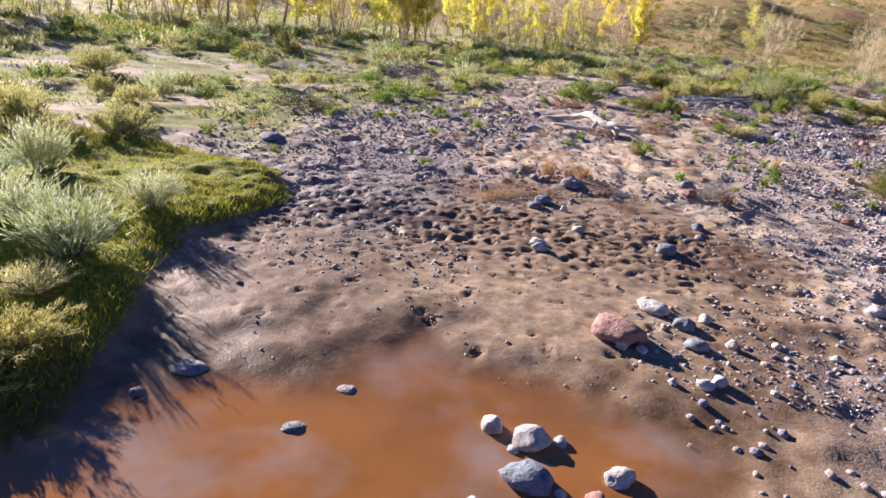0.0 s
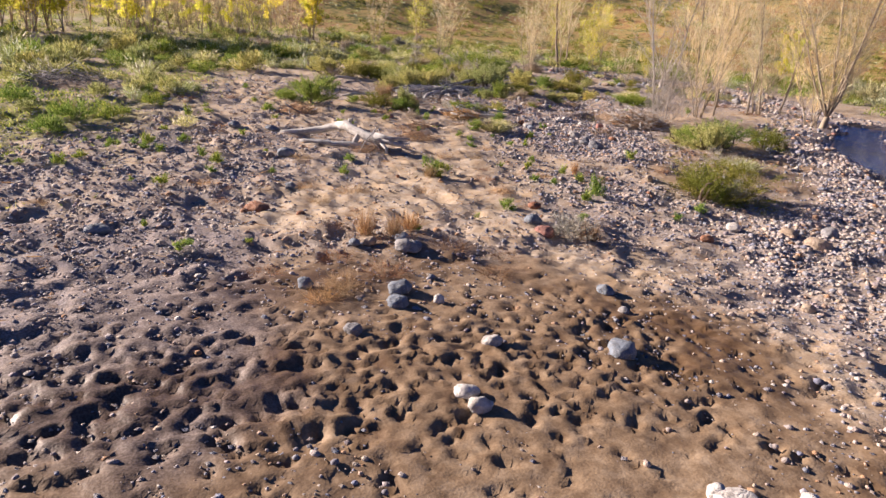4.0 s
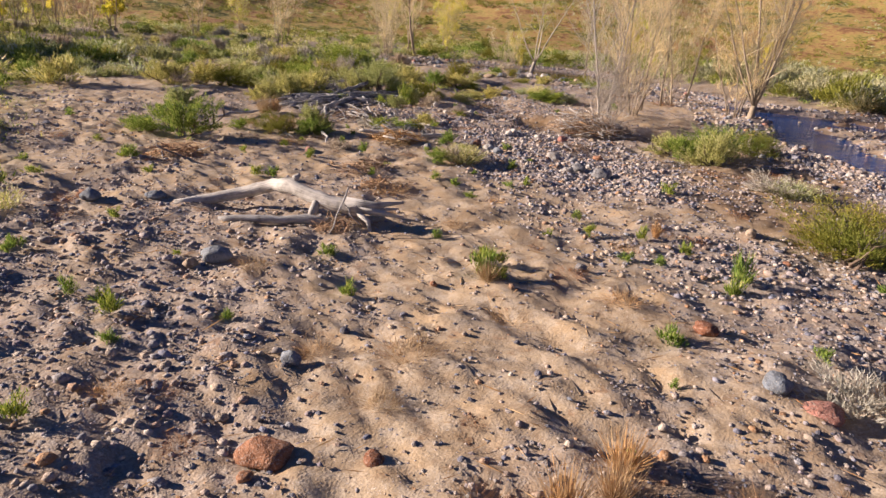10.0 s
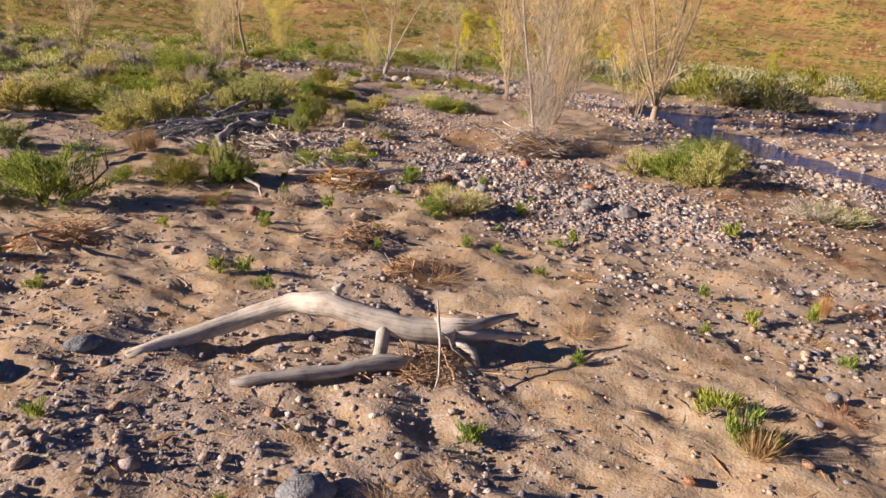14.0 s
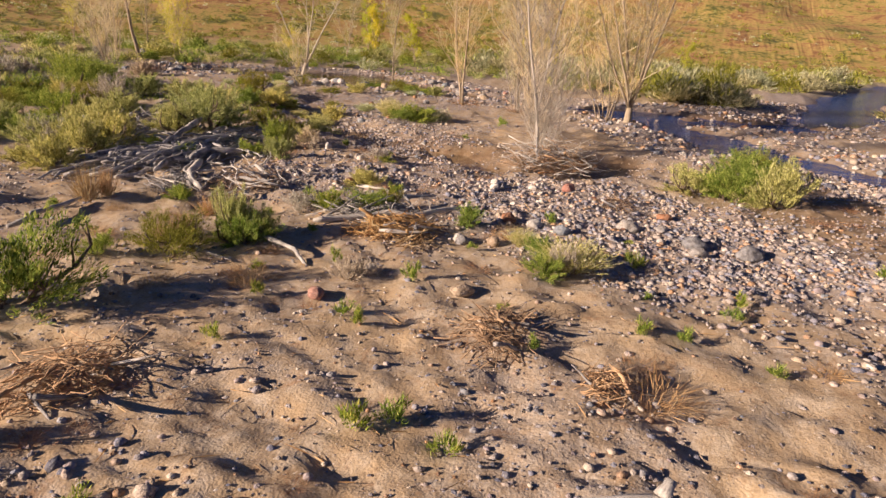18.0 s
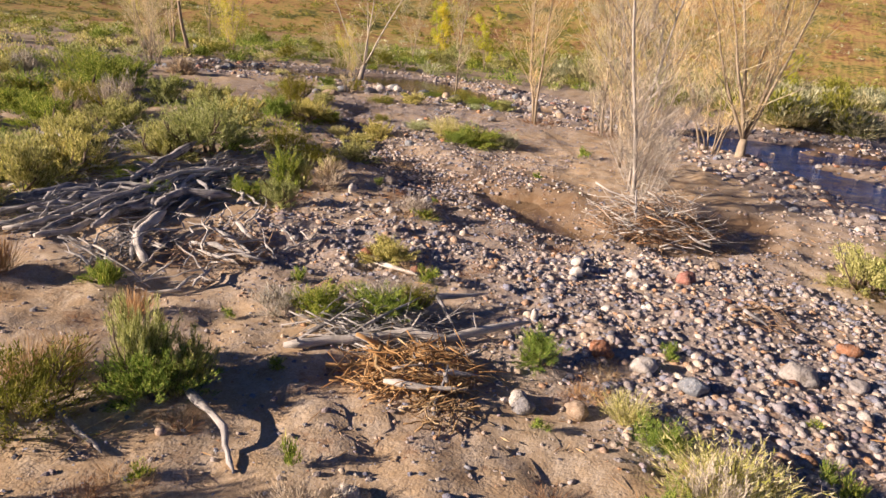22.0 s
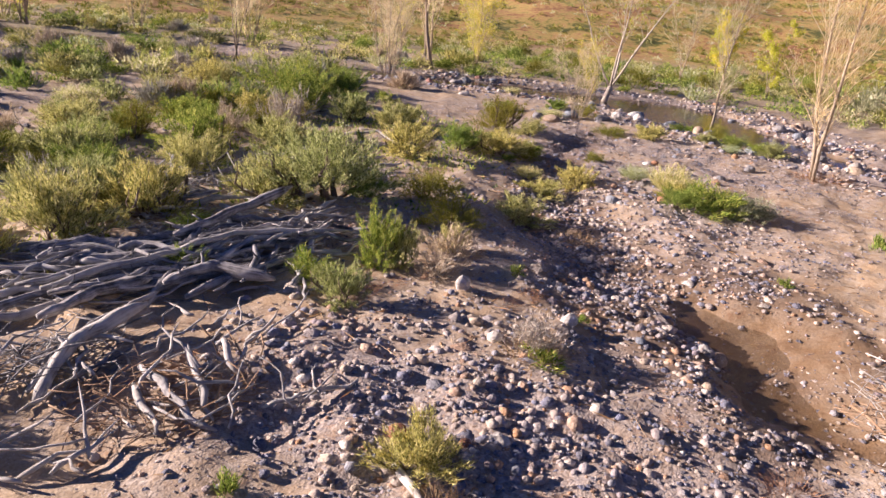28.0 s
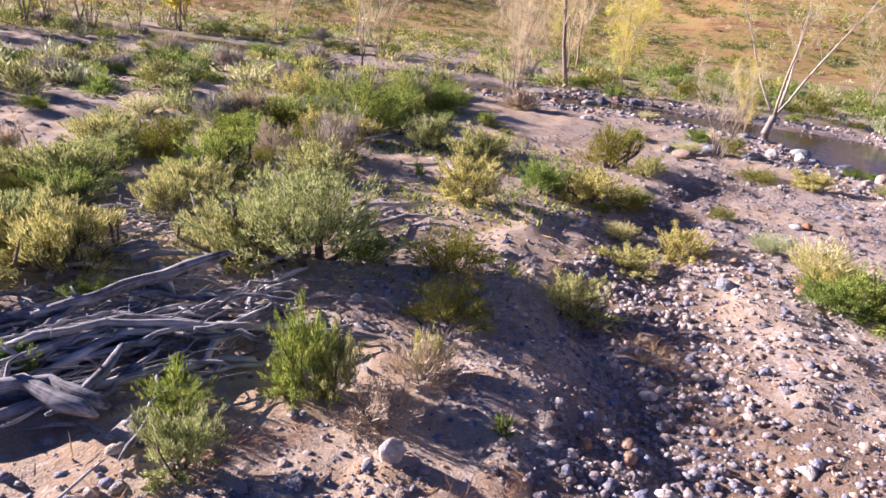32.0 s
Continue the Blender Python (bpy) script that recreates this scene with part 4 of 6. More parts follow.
    P, D = np.array([tuple(p) for p, _ in tips]), np.array([tuple(d) for _, d in tips])
    twigs = int(len(P) * (2.0 if plain else 1.7))
    k = r.randint(0, len(P), twigs)
    ways = D[k] + r.normal(size=(twigs, 3)) * 0.5
    ways[:, 2] += 0.2
    v, f = blades(P[k], ways, r.uniform(0.15, 0.6, twigs), r.uniform(0.005, 0.010, twigs) * (2.4 if plain else 1), r.uniform(0, 6.28, twigs), True)
    tagged(part("twig_spray", mesh_from("twig_spray", v, f, DEADLEAF if leaf is DEADLEAF else TWIG), root), kind="stuff")
    if leaves:
        k = r.randint(0, len(P), leaves)
        ways = r.normal(size=(leaves, 3))
        v, f = blades(P[k] + r.normal(size=(leaves, 3)) * 0.16, ways, r.uniform(0.07, 0.17, leaves) * (1.6 if plain else 1), r.uniform(0.05, 0.10, leaves) * (1.5 if plain else 1), r.uniform(0, 6.28, leaves), plain)
        part("leaves", mesh_from("leaves", v, f, leaf), root)
    return root


# kind: stems, height, bark, leaves, branches, lean, low, spread, thickness, reach, bole, label
TREES = {
    "bare": (3, 8.0, TANBARK, 0, 36, 0.28, 0.12, 0.45, 0.10, 0.2, 0.5, "bare pale cottonwood with fine tan twigs by the stream"),
    "bushy": (7, 8.5, TANBARK, 0, 104, 0.42, 0.04, 0.62, 0.15, 0.22, 0.7, "bushy bare cottonwood with a short trunk and dense tan twigs"),
    "snag": (5, 5.0, DEADBARK, 0, 44, 0.5, 0.05, 0.6, 0.03, 0.22, 0.0, "grey leafless brush of brittle twigs among flood debris"),
    "thicket": (7, 5.5, TANBARK, 0, 44, 0.3, 0.1, 0.42, 0.035, 0.2, 0.0, "bushy many-stemmed bare willow of tan twigs"),
    "yellow": (3, 8.0, BARK, 2600, 40, 0.22, 0.1, 0.5, 0.09, 0.17, 0.5, "cottonwood in bright yellow-green spring leaf"),
    "mast": (1, 9.0, TANBARK, 0, 30, 0.1, 0.10, 0.42, 0.075, 0.22, 0.0, "slender upright cottonwood with fine pale side twigs"),
    "dead_mast": (1, 9.0, DEADBARK, 0, 30, 0.15, 0.06, 0.5, 0.055, 0.16, 0.0, "grey dead sapling standing in flood debris"),
    "dark": (1, 10.0, BARK, 260, 26, 0.1, 0.35, 0.5, 0.17, 0.2, 0.0, "straight dark cottonwood trunk with bare limbs"),
    "white": (4, 8.0, WHITEBARK, 420, 26, 0.6, 0.3, 0.6, 0.15, 0.17, 1.2, "white-limbed spreading cottonwood across the stream"),
}


def tree(kind, x, y, size=1.0, tilt=(0.0, 0.0), plain=False):
    stems, tall, bark, leaves, density, lean, low, spread, thick, reach, bole, label = TREES[kind]
    n = bushes_made[kind] = bushes_made.get(kind, 0) + 1
    return place((kind, n % 2, plain), lambda: tagged(make_tree(80 + n * 7 + len(kind), stems, tall, bark, DEADLEAF if "dead" in kind or kind == "snag" else YELLOW, leaves, density // (2 if plain else 1), lean, low, spread, thick, reach, plain, bole), label), x, y, (size, size, size), turn=n * 2.1, tilt=tilt)


# ---- trees along the stream ----
tree("dead_mast", 22.1, 31.5, 1.0, (1, 4))
tree("dead_mast", 23.2, 31.9, 0.8, (-2, -3))
tree("snag", 21.6, 31.2, 0.4)
tree("snag", 22.6, 31.5, 0.52)
tree("snag", 23.6, 31.9, 0.5)
tree("snag", 24.6, 32.1, 0.46, (4, -6))
tree("thicket", 25.8, 32.4, 1.0)
tree("mast", 26.3, 32.9, 0.9, (-2, 2))
tree("mast", 28.0, 33.4, 0.95)
tree("bushy", 32.5, 30.1, 1.0)
tree("mast", 32.7, 35.2, 1.0)
tree("mast", 33.5, 35.0, 1.0, (2, 3))
tree("thicket", 33.0, 31.2, 1.0)
tree("thicket", 33.9, 35.6, 0.8)
tree("mast", 35.9, 35.6, 0.95, (-2, -3))
tree("mast", 33.2, 38.2, 1.05, (0, -10))
tree("mast", 33.6, 38.4, 1.0, (2, 3))
tree("thicket", 34.5, 48.6, 0.55)
tree("white", 42.9, 53.7, 1.0, (0, -6))
tree("yellow", 39.6, 52.0, 0.36)
tree("mast", 37.7, 44.3, 0.9)
tree("dark", 40.2, 65.6, 0.95, (0, 3))
tree("bare", 36.4, 64.8, 0.8)
tree("thicket", 34.4, 62.2, 0.9)
tree("yellow", 43.6, 65.0, 0.75)
tree("yellow", 46.4, 68.1, 0.8)
tree("thicket", 32.4, 75.6, 0.95)
tree("bare", 30.0, 72.5, 0.8)
tree("thicket", 28.4, 86.5, 1.0)
tree("yellow", 37.8, 96.0, 1.0)
tree("bare", 47.0, 75.0, 0.9)
tree("dark", 50.0, 78.0, 0.85)
tree("thicket", 41.3, 71.0, 0.9)
tree("bare", 60.2, 60.0, 0.8)
tree("bare", 60.0, 84.0, 0.95)
tree("yellow", 56.0, 90.0, 0.9)
tree("dark", -17.3, 68.0, 1.0)
tree("dark", -18.4, 55.5, 0.85)
tree("thicket", -20.4, 50.0, 1.0)
tree("yellow", -13.4, 74.0, 1.0)
row = random.Random(31)
for i in range(135):
    u = (i + 0.5) / 135
    x = -62 + 84 * u + row.uniform(-3, 3)
    y = 27 + 70 * u + row.uniform(-6, 14)
    tree(row.choice(["yellow", "yellow", "thicket", "bare", "thicket"]), x, y, row.uniform(0.7, 1.2), plain=True)
for x, y, s in ((64, 44, 0.5), (70, 30, 0.45), (58, 52, 0.6), (66, 60, 0.7), (76, 66, 0.7), (52, 38, 0.4)):
    tree("yellow", x, y, s, plain=True)

# ---- shrubs by the pond ----
bush("rabbitbrush", -5.2, 8.9, 1.15, 0.95)
bush("rabbitbrush", -4.95, 11.0, 0.75, 0.7)
bush("rabbitbrush", -7.9, 12.8, 0.85, 1.0)
bush("rabbitbrush", -8.3, 11.8, 0.8, 0.65)
bush("rabbitbrush", -6.6, 9.6, 1.1, 0.8)
bush("sagebrush", -4.35, 6.3, 1.0, 0.42)
bush("sagebrush", -4.5, 5.5, 0.9, 0.4)
bush("rabbitbrush", -4.9, 7.5, 0.7, 0.35)
bush("sagebrush", -10.3, 16.1, 1.3, 1.05)
bush("sagebrush", -8.3, 16.8, 1.4, 0.95)
bush("olive_shrub", -8.4, 15.0, 0.8, 0.5)
bush("sagebrush", -14.2, 27.4, 1.8, 1.1)
bush("sagebrush", -11.6, 22.5, 1.0, 0.7)
bush("sagebrush", -8.6, 18.3, 1.1, 0.6)
bush("rabbitbrush", -12.5, 19.0, 1.2, 0.8)

# ---- shrubs of the bar beside the side channel ----
bush("olive_shrub", 13.0, 18.8, 2.5, 1.15)
bush("olive_shrub", 12.2, 18.6, 1.3, 0.9)
bush("dead_bush", 12.9, 18.3, 0.75, 0.65)
bush("sagebrush", 19.4, 26.7, 1.2, 0.75)
bush("green_shrub", 20.1, 25.6, 1.9, 1.05)
bush("sagebrush", 18.6, 24.7, 1.3, 1.1)
bush("olive_shrub", 22.3, 25.2, 1.5, 1.0)
bush("green_shrub", 19.0, 25.8, 1.2, 0.9)
bush("dead_bush", 16.3, 21.9, 1.0, 0.55)
bush("rabbitbrush", 16.7, 21.5, 1.1, 0.5)
bush("green_shrub", 12.0, 28.9, 0.5, 0.4)
bush("green_shrub", 10.75, 28.5, 0.55, 0.45)
bush("dead_bush", 11.1, 28.3, 0.5, 0.5)
bush("rabbitbrush", 11.4, 28.2, 1.0, 0.5)
bush("rabbitbrush", 12.3, 29.3, 0.4, 0.35)

# ---- shrubs north of the big log ----
bush("green_shrub", 6.2, 34.4, 1.55, 1.2)
bush("green_shrub", 5.3, 35.3, 0.95, 0.45)
bush("sagebrush", 8.4, 40.3, 1.0, 0.8)
bush("green_shrub", 5.6, 36.4, 0.8, 0.4)
bush("olive_shrub", 8.95, 34.3, 1.0, 0.78)
bush("green_shrub", 9.95, 33.6, 0.9, 0.7)
bush("sagebrush", 10.05, 33.9, 0.55, 1.05)
bush("sagebrush", 10.3, 33.45, 0.5, 0.6)
tuft("dry_grass", 9.4, 34.8, 0.8, 0.6)
tuft("dry_grass", 9.75, 34.65, 0.7, 0.5)
bush("green_shrub", 8.2, 35.0, 0.5, 0.36)
bush("dead_bush", 9.3, 31.2, 0.5, 0.42)
bush("dead_bush", 9.6, 31.0, 0.32, 0.3)
bush("green_shrub", 12.4, 33.4, 0.65, 0.5)
bush("green_shrub", 12.8, 32.7, 0.75, 0.5)
bush("olive_shrub", 13.3, 32.5, 0.5, 0.4)
bush("dead_bush", 12.2, 33.9, 0.6, 0.4)
bush("dead_bush", 13.4, 33.1, 0.6, 0.35)
bush("sagebrush", 14.75, 33.8, 0.75, 0.5)
bush("green_shrub", 12.9, 30.5, 0.5, 0.4)
bush("green_shrub", 11.5, 36.4, 0.5, 0.35)
bush("sagebrush", 15.9, 37.0, 0.55, 0.62)
bush("green_shrub", 15.95, 37.8, 0.55, 0.4)
bush("green_shrub", 17.2, 38.0, 0.65, 0.9)
bush("sagebrush", 17.5, 37.8, 0.5, 0.7)
bush("sagebrush", 18.1, 41.1, 2.2, 1.35)
bush("sagebrush", 17.2, 41.6, 1.2, 1.0)
bush("green_shrub", 19.0, 41.1, 0.8, 0.75)
bush("olive_shrub", 20.2, 40.6, 1.2, 0.75)
bush("olive_shrub", 19.35, 38.9, 0.9, 0.6)
bush("sagebrush", 21.7, 39.3, 0.9, 0.62)
bush("sagebrush", 24.0, 40.8, 1.1, 0.5)
bush("sagebrush", 14.9, 41.8, 1.45, 1.05)
bush("sagebrush", 13.4, 41.1, 1.2, 1.0)
bush("sagebrush", 12.3, 40.9, 1.0, 0.9)
bush("green_shrub", 15.3, 40.6, 0.6, 0.35)
bush("green_shrub", 14.6, 38.9, 0.45, 0.45)
bush("sagebrush", 14.3, 43.0, 1.1, 0.9)
bush("green_shrub", 14.9, 45.3, 1.3, 0.8)
bush("sagebrush", 16.4, 43.6, 0.9, 0.9)
bush("green_shrub", 17.7, 46.9, 1.45, 1.1)
bush("dead_bush", 19.3, 48.4, 0.9, 1.0)
bush("sagebrush", 19.8, 46.5, 1.4, 1.0)
bush("sagebrush", 16.9, 44.8, 1.1, 0.95)
bush("green_shrub", 22.7, 51.6, 2.6, 1.7)
bush("green_shrub", 24.4, 53.4, 1.6, 1.3)
bush("green_shrub", 27.5, 55.6, 1.75, 1.3)
bush("sagebrush", 23.7, 49.1, 1.25, 0.95)
bush("sagebrush", 24.5, 47.7, 1.35, 1.05)
bush("green_shrub", 24.5, 44.6, 1.15, 0.8)
bush("sagebrush", 25.5, 43.9, 1.25, 0.75)
bush("olive_shrub", 28.7, 47.3, 1.45, 1.2)
bush("sagebrush", 28.9, 45.9, 0.9, 0.6)
bush("green_shrub", 26.3, 37.7, 1.55, 0.75)
bush("green_shrub", 25.7, 38.0, 0.9, 0.55)
bush("grey_sage", 26.7, 36.9, 0.95, 0.6)
bush("olive_shrub", 32.8, 45.5, 1.1, 0.45)
bush("sagebrush", 19.8, 55.1, 1.1, 0.65)
bush("olive_shrub", 17.5, 59.0, 1.2, 0.6)
bush("green_shrub", 13.9, 53.8, 0.8, 0.4)
bush("sagebrush", 15.8, 51.2, 1.3, 0.7)
bush("sagebrush", 17.6, 51.9, 0.95, 0.47)
bush("rabbitbrush", 16.7, 54.1, 1.0, 0.6)
bush("sagebrush", 22.2, 57.2, 1.9, 1.0)
bush("green_shrub", 25.8, 55.9, 1.8, 1.3)
bush("sagebrush", 20.6, 53.9, 1.6, 0.9)
bush("dead_bush", 20.6, 47.6, 1.2, 1.2)
bush("sagebrush", 22.5, 44.3, 1.4, 0.9)
bush("green_shrub", 24.1, 71.5, 2.1, 1.0)
bush("dead_bush", 18.4, 37.7, 0.75, 0.55)
bush("dead_bush", 17.7, 37.2, 0.65, 0.42)
bush("sagebrush", 18.6, 37.9, 0.4, 0.6)
bush("dead_bush", 17.2, 34.7, 0.7, 0.35)
bush("dead_bush", 6.4, 16.5, 0.9, 0.5)

# ---- sage flat to the north and west, thick towards the tree line ----
flat = random.Random(12)
n = 0
while n < 330:
    x, y = flat.uniform(-30, 22), flat.uniform(18, 64)
    if y < 27 and x > -9 or x > 2 and y < 44 or x > 12 and y < 60 or vnoise(x, y, 0.13, 40) + 0.5 * vnoise(x, y, 0.5, 41) + 0.02 * (max(y, 36) - 41) < -0.02:
        continue
    s = flat.uniform(0.45, 1.05) if y < 40 else flat.uniform(0.6, 1.7)
    bush(flat.choice(["sagebrush", "sagebrush", "green_shrub", "green_shrub", "rabbitbrush", "rabbitbrush"]), x, y, s, s * flat.uniform(0.5, 0.75), far=True)
    n += 1
across = random.Random(23)
n = 0
while n < 130:
    x, y = 44 + 36 * across.random() ** 1.6, across.uniform(0, 46)
    if from_line(np.array(x), np.array(y), RUN) < 1.5 or vnoise(x, y, 0.12, 44) < -0.12:
        continue
    s = across.uniform(1.6, 2.9)
    bush(across.choice(["grey_sage", "grey_sage", "grey_sage", "sagebrush", "olive_shrub"]), x, y, s, s * across.uniform(0.5, 0.72), far=True)
    n += 1
side = random.Random(61)
n = 0
while n < 34:
    x, y = side.uniform(24, 38), side.uniform(37, 56)
    if from_line(np.array(x), np.array(y), RUN) < 0.8 or vnoise(x, y, 0.3, 46) < -0.05:
        continue
    s = side.uniform(0.4, 1.0)
    bush(side.choice(["sagebrush", "green_shrub", "olive_shrub", "rabbitbrush"]), x, y, s, s * side.uniform(0.5, 0.8))
    n += 1
north = random.Random(71)
n = 0
while n < 75:
    x, y = north.uniform(42, 74), north.uniform(46, 84)
    if from_line(np.array(x), np.array(y), RUN) < 1.5:
        continue
    s = north.uniform(0.7, 1.9)
    bush(north.choice(["olive_shrub", "green_shrub", "rabbitbrush", "sagebrush", "olive_shrub"]), x, y, s, s * north.uniform(0.5, 0.75), far=True)
    n += 1
beyond = random.Random(29)
n = 0
while n < 170:
    x, y = beyond.uniform(2, 42), beyond.uniform(56, 100)
    if from_line(np.array(x), np.array(y), RUN) < 1.2 or vnoise(x, y, 0.15, 45) < -0.16:
        continue
    s = beyond.uniform(0.5, 1.4)
    bush(beyond.choice(["sagebrush", "green_shrub", "rabbitbrush", "dead_bush"]), x, y, s, s * beyond.uniform(0.5, 0.8), far=True)
    n += 1
more = random.Random(3)
n = 0
while n < 95:
    x, y = more.uniform(10, 31), more.uniform(41, 64)
    if from_line(np.array(x), np.array(y), RUN) < 2.5 or x - 13 > 0.8 * (y - 38) or vnoise(x, y, 0.25, 42) < -0.05:
        continue
    s = more.uniform(0.6, 1.5)
    bush(more.choice(["sagebrush", "sagebrush", "green_shrub", "olive_shrub", "dead_bush"]), x, y, s, s * more.uniform(0.5, 0.8), far=y > 52)
    n += 1

# ---- tufts ----
tuft("dry_grass", 2.5, 17.45, 0.55, 0.62)
tuft("dry_grass", 3.0, 17.3, 0.5, 0.5)
tuft("dry_grass", 3.4, 17.5, 0.6, 0.5)
tuft("dry_clump", 1.2, 15.0, 0.5, 0.32)
tuft("dry_grass", 6.7, 16.3, 0.8, 0.4)
tuft("dry_grass", 10.6, 37.9, 0.9, 0.9)
tuft("dry_grass", 10.9, 37.7, 0.6, 0.7)
tuft("dry_grass", 11.1, 35.3, 0.65, 0.5)
tuft("dry_grass", 10.0, 21.3, 0.3, 0.5)
for x, y, w, h in ((3.2, 20.3, 0.7, 0.3), (2.4, 21.1, 0.4, 0.25), (2.3, 19.7, 0.4, 0.22), (5.1, 20.5, 0.65, 0.25), (3.0, 23.9, 0.5, 0.25), (7.3, 24.0, 0.45, 0.3), (7.6, 26.5, 0.8, 0.32), (7.7, 33.4, 0.5, 0.22), (8.8, 32.6, 0.6, 0.2), (1.4, 15.3, 0.5, 0.3), (0.9, 14.8, 0.45, 0.3), (17.1, 34.6, 0.7, 0.3), (21.9, 37.9, 0.65, 0.3), (14.5, 33.2, 0.5, 0.25), (12.6, 29.8, 0.4, 0.25)):
    tuft("dry_clump", x, y, w, h)
tuft("root_clump", 33.5, 38.1, 1.3, 0.5)
tuft("root_clump", 32.9, 35.1, 1.0, 0.4)
tuft("grass_tuft", 9.1, 19.2, 0.6, 0.55)
tuft("grass_tuft", 6.2, 22.0, 0.65, 0.36)
tuft("grass_tuft", 5.8, 21.7, 0.65, 0.55)
tuft("dry_grass", 5.7, 21.55, 0.6, 0.4)
for x, y, w, h in ((-0.4, 25.0, 0.4, 0.27), (0.5, 24.1, 0.35, 0.27), (0.4, 26.7, 0.37, 0.3), (0.5, 22.5, 0.3, 0.2), (3.9, 32.0, 0.6, 0.4), (0.9, 30.7, 0.45, 0.38), (0.9, 36.8, 0.8, 0.6), (11.0, 17.6, 0.47, 0.3), (9.5, 20.4, 0.38, 0.32), (8.7, 20.4, 0.35, 0.19)):
    tuft("grass_tuft", x, y, w, h)
for x, y, w, h in ((9.0, 22.1, 0.36, 0.28), (3.65, 22.3, 0.38, 0.3), (4.35, 23.95, 0.5, 0.28), (1.9, 22.4, 0.3, 0.15), (0.3, 26.5, 0.35, 0.26), (8.8, 19.1, 0.45, 0.45), (13.6, 23.2, 0.6, 0.38), (9.5, 30.2, 0.45, 0.3), (6.6, 31.5, 0.3, 0.25), (8.0, 30.5, 0.35, 0.22)):
    tuft("grass_tuft", x, y, w, h)
for x, y, w, h in ((2.1, 27.4, 0.35, 0.26), (6.0, 28.8, 0.5, 0.28), (5.8, 28.2, 0.4, 0.25), (3.8, 32.1, 0.47, 0.25), (3.8, 30.5, 0.45, 0.22), (9.7, 21.4, 0.34, 0.3), (9.6, 22.9, 0.25, 0.27), (8.4, 22.6, 0.25, 0.16), (12.3, 27.2, 0.38, 0.28), (7.8, 30.2, 0.28, 0.25)):
    tuft("grass_tuft", x, y, w, h)
for x, y, w, h in ((8.0, 31.9, 0.3, 0.24), (8.2, 28.0, 0.25, 0.22), (9.2, 26.8, 0.36, 0.25), (11.1, 25.6, 0.3, 0.25), (11.4, 36.2, 0.45, 0.4), (13.0, 30.6, 0.5, 0.3), (14.3, 32.8, 0.55, 0.28), (16.0, 38.2, 0.55, 0.35), (26.9, 34.2, 0.55, 0.45), (14.1, 29.2, 0.31, 0.24)):
    tuft("grass_tuft", x, y, w, h)
for x, y, w, h in ((12.5, 27.4, 0.3, 0.3), (9.8, 31.7, 0.3, 0.28), (11.6, 30.0, 0.25, 0.16), (17.0, 34.4, 0.7, 0.22), (11.0, 32.9, 0.3, 0.18), (14.3, 29.2, 0.25, 0.15), (18.5, 35.0, 0.22, 0.18), (22.7, 34.2, 0.36, 0.2), (18.8, 36.6, 0.35, 0.25), (22.1, 46.1, 0.46, 0.37)):
    tuft("grass_tuft", x, y, w, h)
for x, y, w, h in ((2.2, 15.6, 0.7, 0.3), (1.6, 16.4, 0.6, 0.25), (3.7, 16.3, 0.6, 0.3), (3.9, 15.1, 0.5, 0.22), (2.9, 17.0, 0.7, 0.3), (4.6, 15.9, 0.5, 0.2), (0.4, 16.1, 0.5, 0.2), (2.0, 17.9, 0.5, 0.2)):
    tuft("root_clump", x, y, w, h)
few = random.Random(77)
n = 0
while n < 150:
    x, y = few.uniform(-12, 14), few.uniform(17, 40)
    if x > 1 and few.random() < 0.72 or inside(x, y, GRASSBANK) > 0:
        continue
    s = few.uniform(0.2, 0.55)
    tuft("grass_tuft" if few.random() < 0.8 else "dry_clump", x, y, s, s * few.uniform(0.4, 0.7))
    n += 1

dead = random.Random(41)
n = 0
while n < 70:
    x, y = dead.uniform(0, 20), dead.uniform(17.5, 38)
    if cobbly(np.array(x), np.array(y)) > 0.5:
        continue
    s = dead.uniform(0.2, 0.5)
    tuft("root_clump", x, y, s, s * dead.uniform(0.25, 0.5))
    n += 1

# ---- stones of note ----
for c, x, y, w, h in (("white", 1.1, 6.0, 0.5, 0.25), ("white", 0.7, 6.15, 0.3, 0.24), ("blue", 1.0, 5.35, 0.52, 0.27), ("white", 1.9, 5.5, 0.34, 0.2), ("pink", 1.6, 5.1, 0.28, 0.2), ("pink", 2.45, 8.4, 0.78, 0.36), ("white", 1.7, 11.6, 0.3, 0.2), ("blue", 4.15, 12.2, 0.47, 0.26), ("white", 4.0, 8.4, 0.18, 0.19), ("blue", 3.5, 8.3, 0.34, 0.19), ("blue", 3.5, 8.9, 0.36, 0.2), ("white", 3.9, 9.2, 0.25, 0.15)):
    stone(c, x, y, w, h)
for c, x, y, w, h in (("white", 3.2, 9.4, 0.5, 0.2), ("white", 3.3, 7.3, 0.24, 0.15), ("white", 3.5, 7.4, 0.24, 0.16), ("white", 2.9, 7.3, 0.13, 0.1), ("grey", -0.9, 6.6, 0.24, 0.08), ("grey", -1.3, 5.8, 0.27, 0.09), ("white", 1.4, 6.0, 0.18, 0.13), ("white", 0.9, 5.8, 0.15, 0.1), ("white", 0.5, 5.0, 0.13, 0.09), ("white", 2.45, 8.1, 0.2, 0.15), ("white", 2.7, 8.05, 0.18, 0.12), ("white", 2.6, 12.9, 0.28, 0.19)):
    stone(c, x, y, w, h)
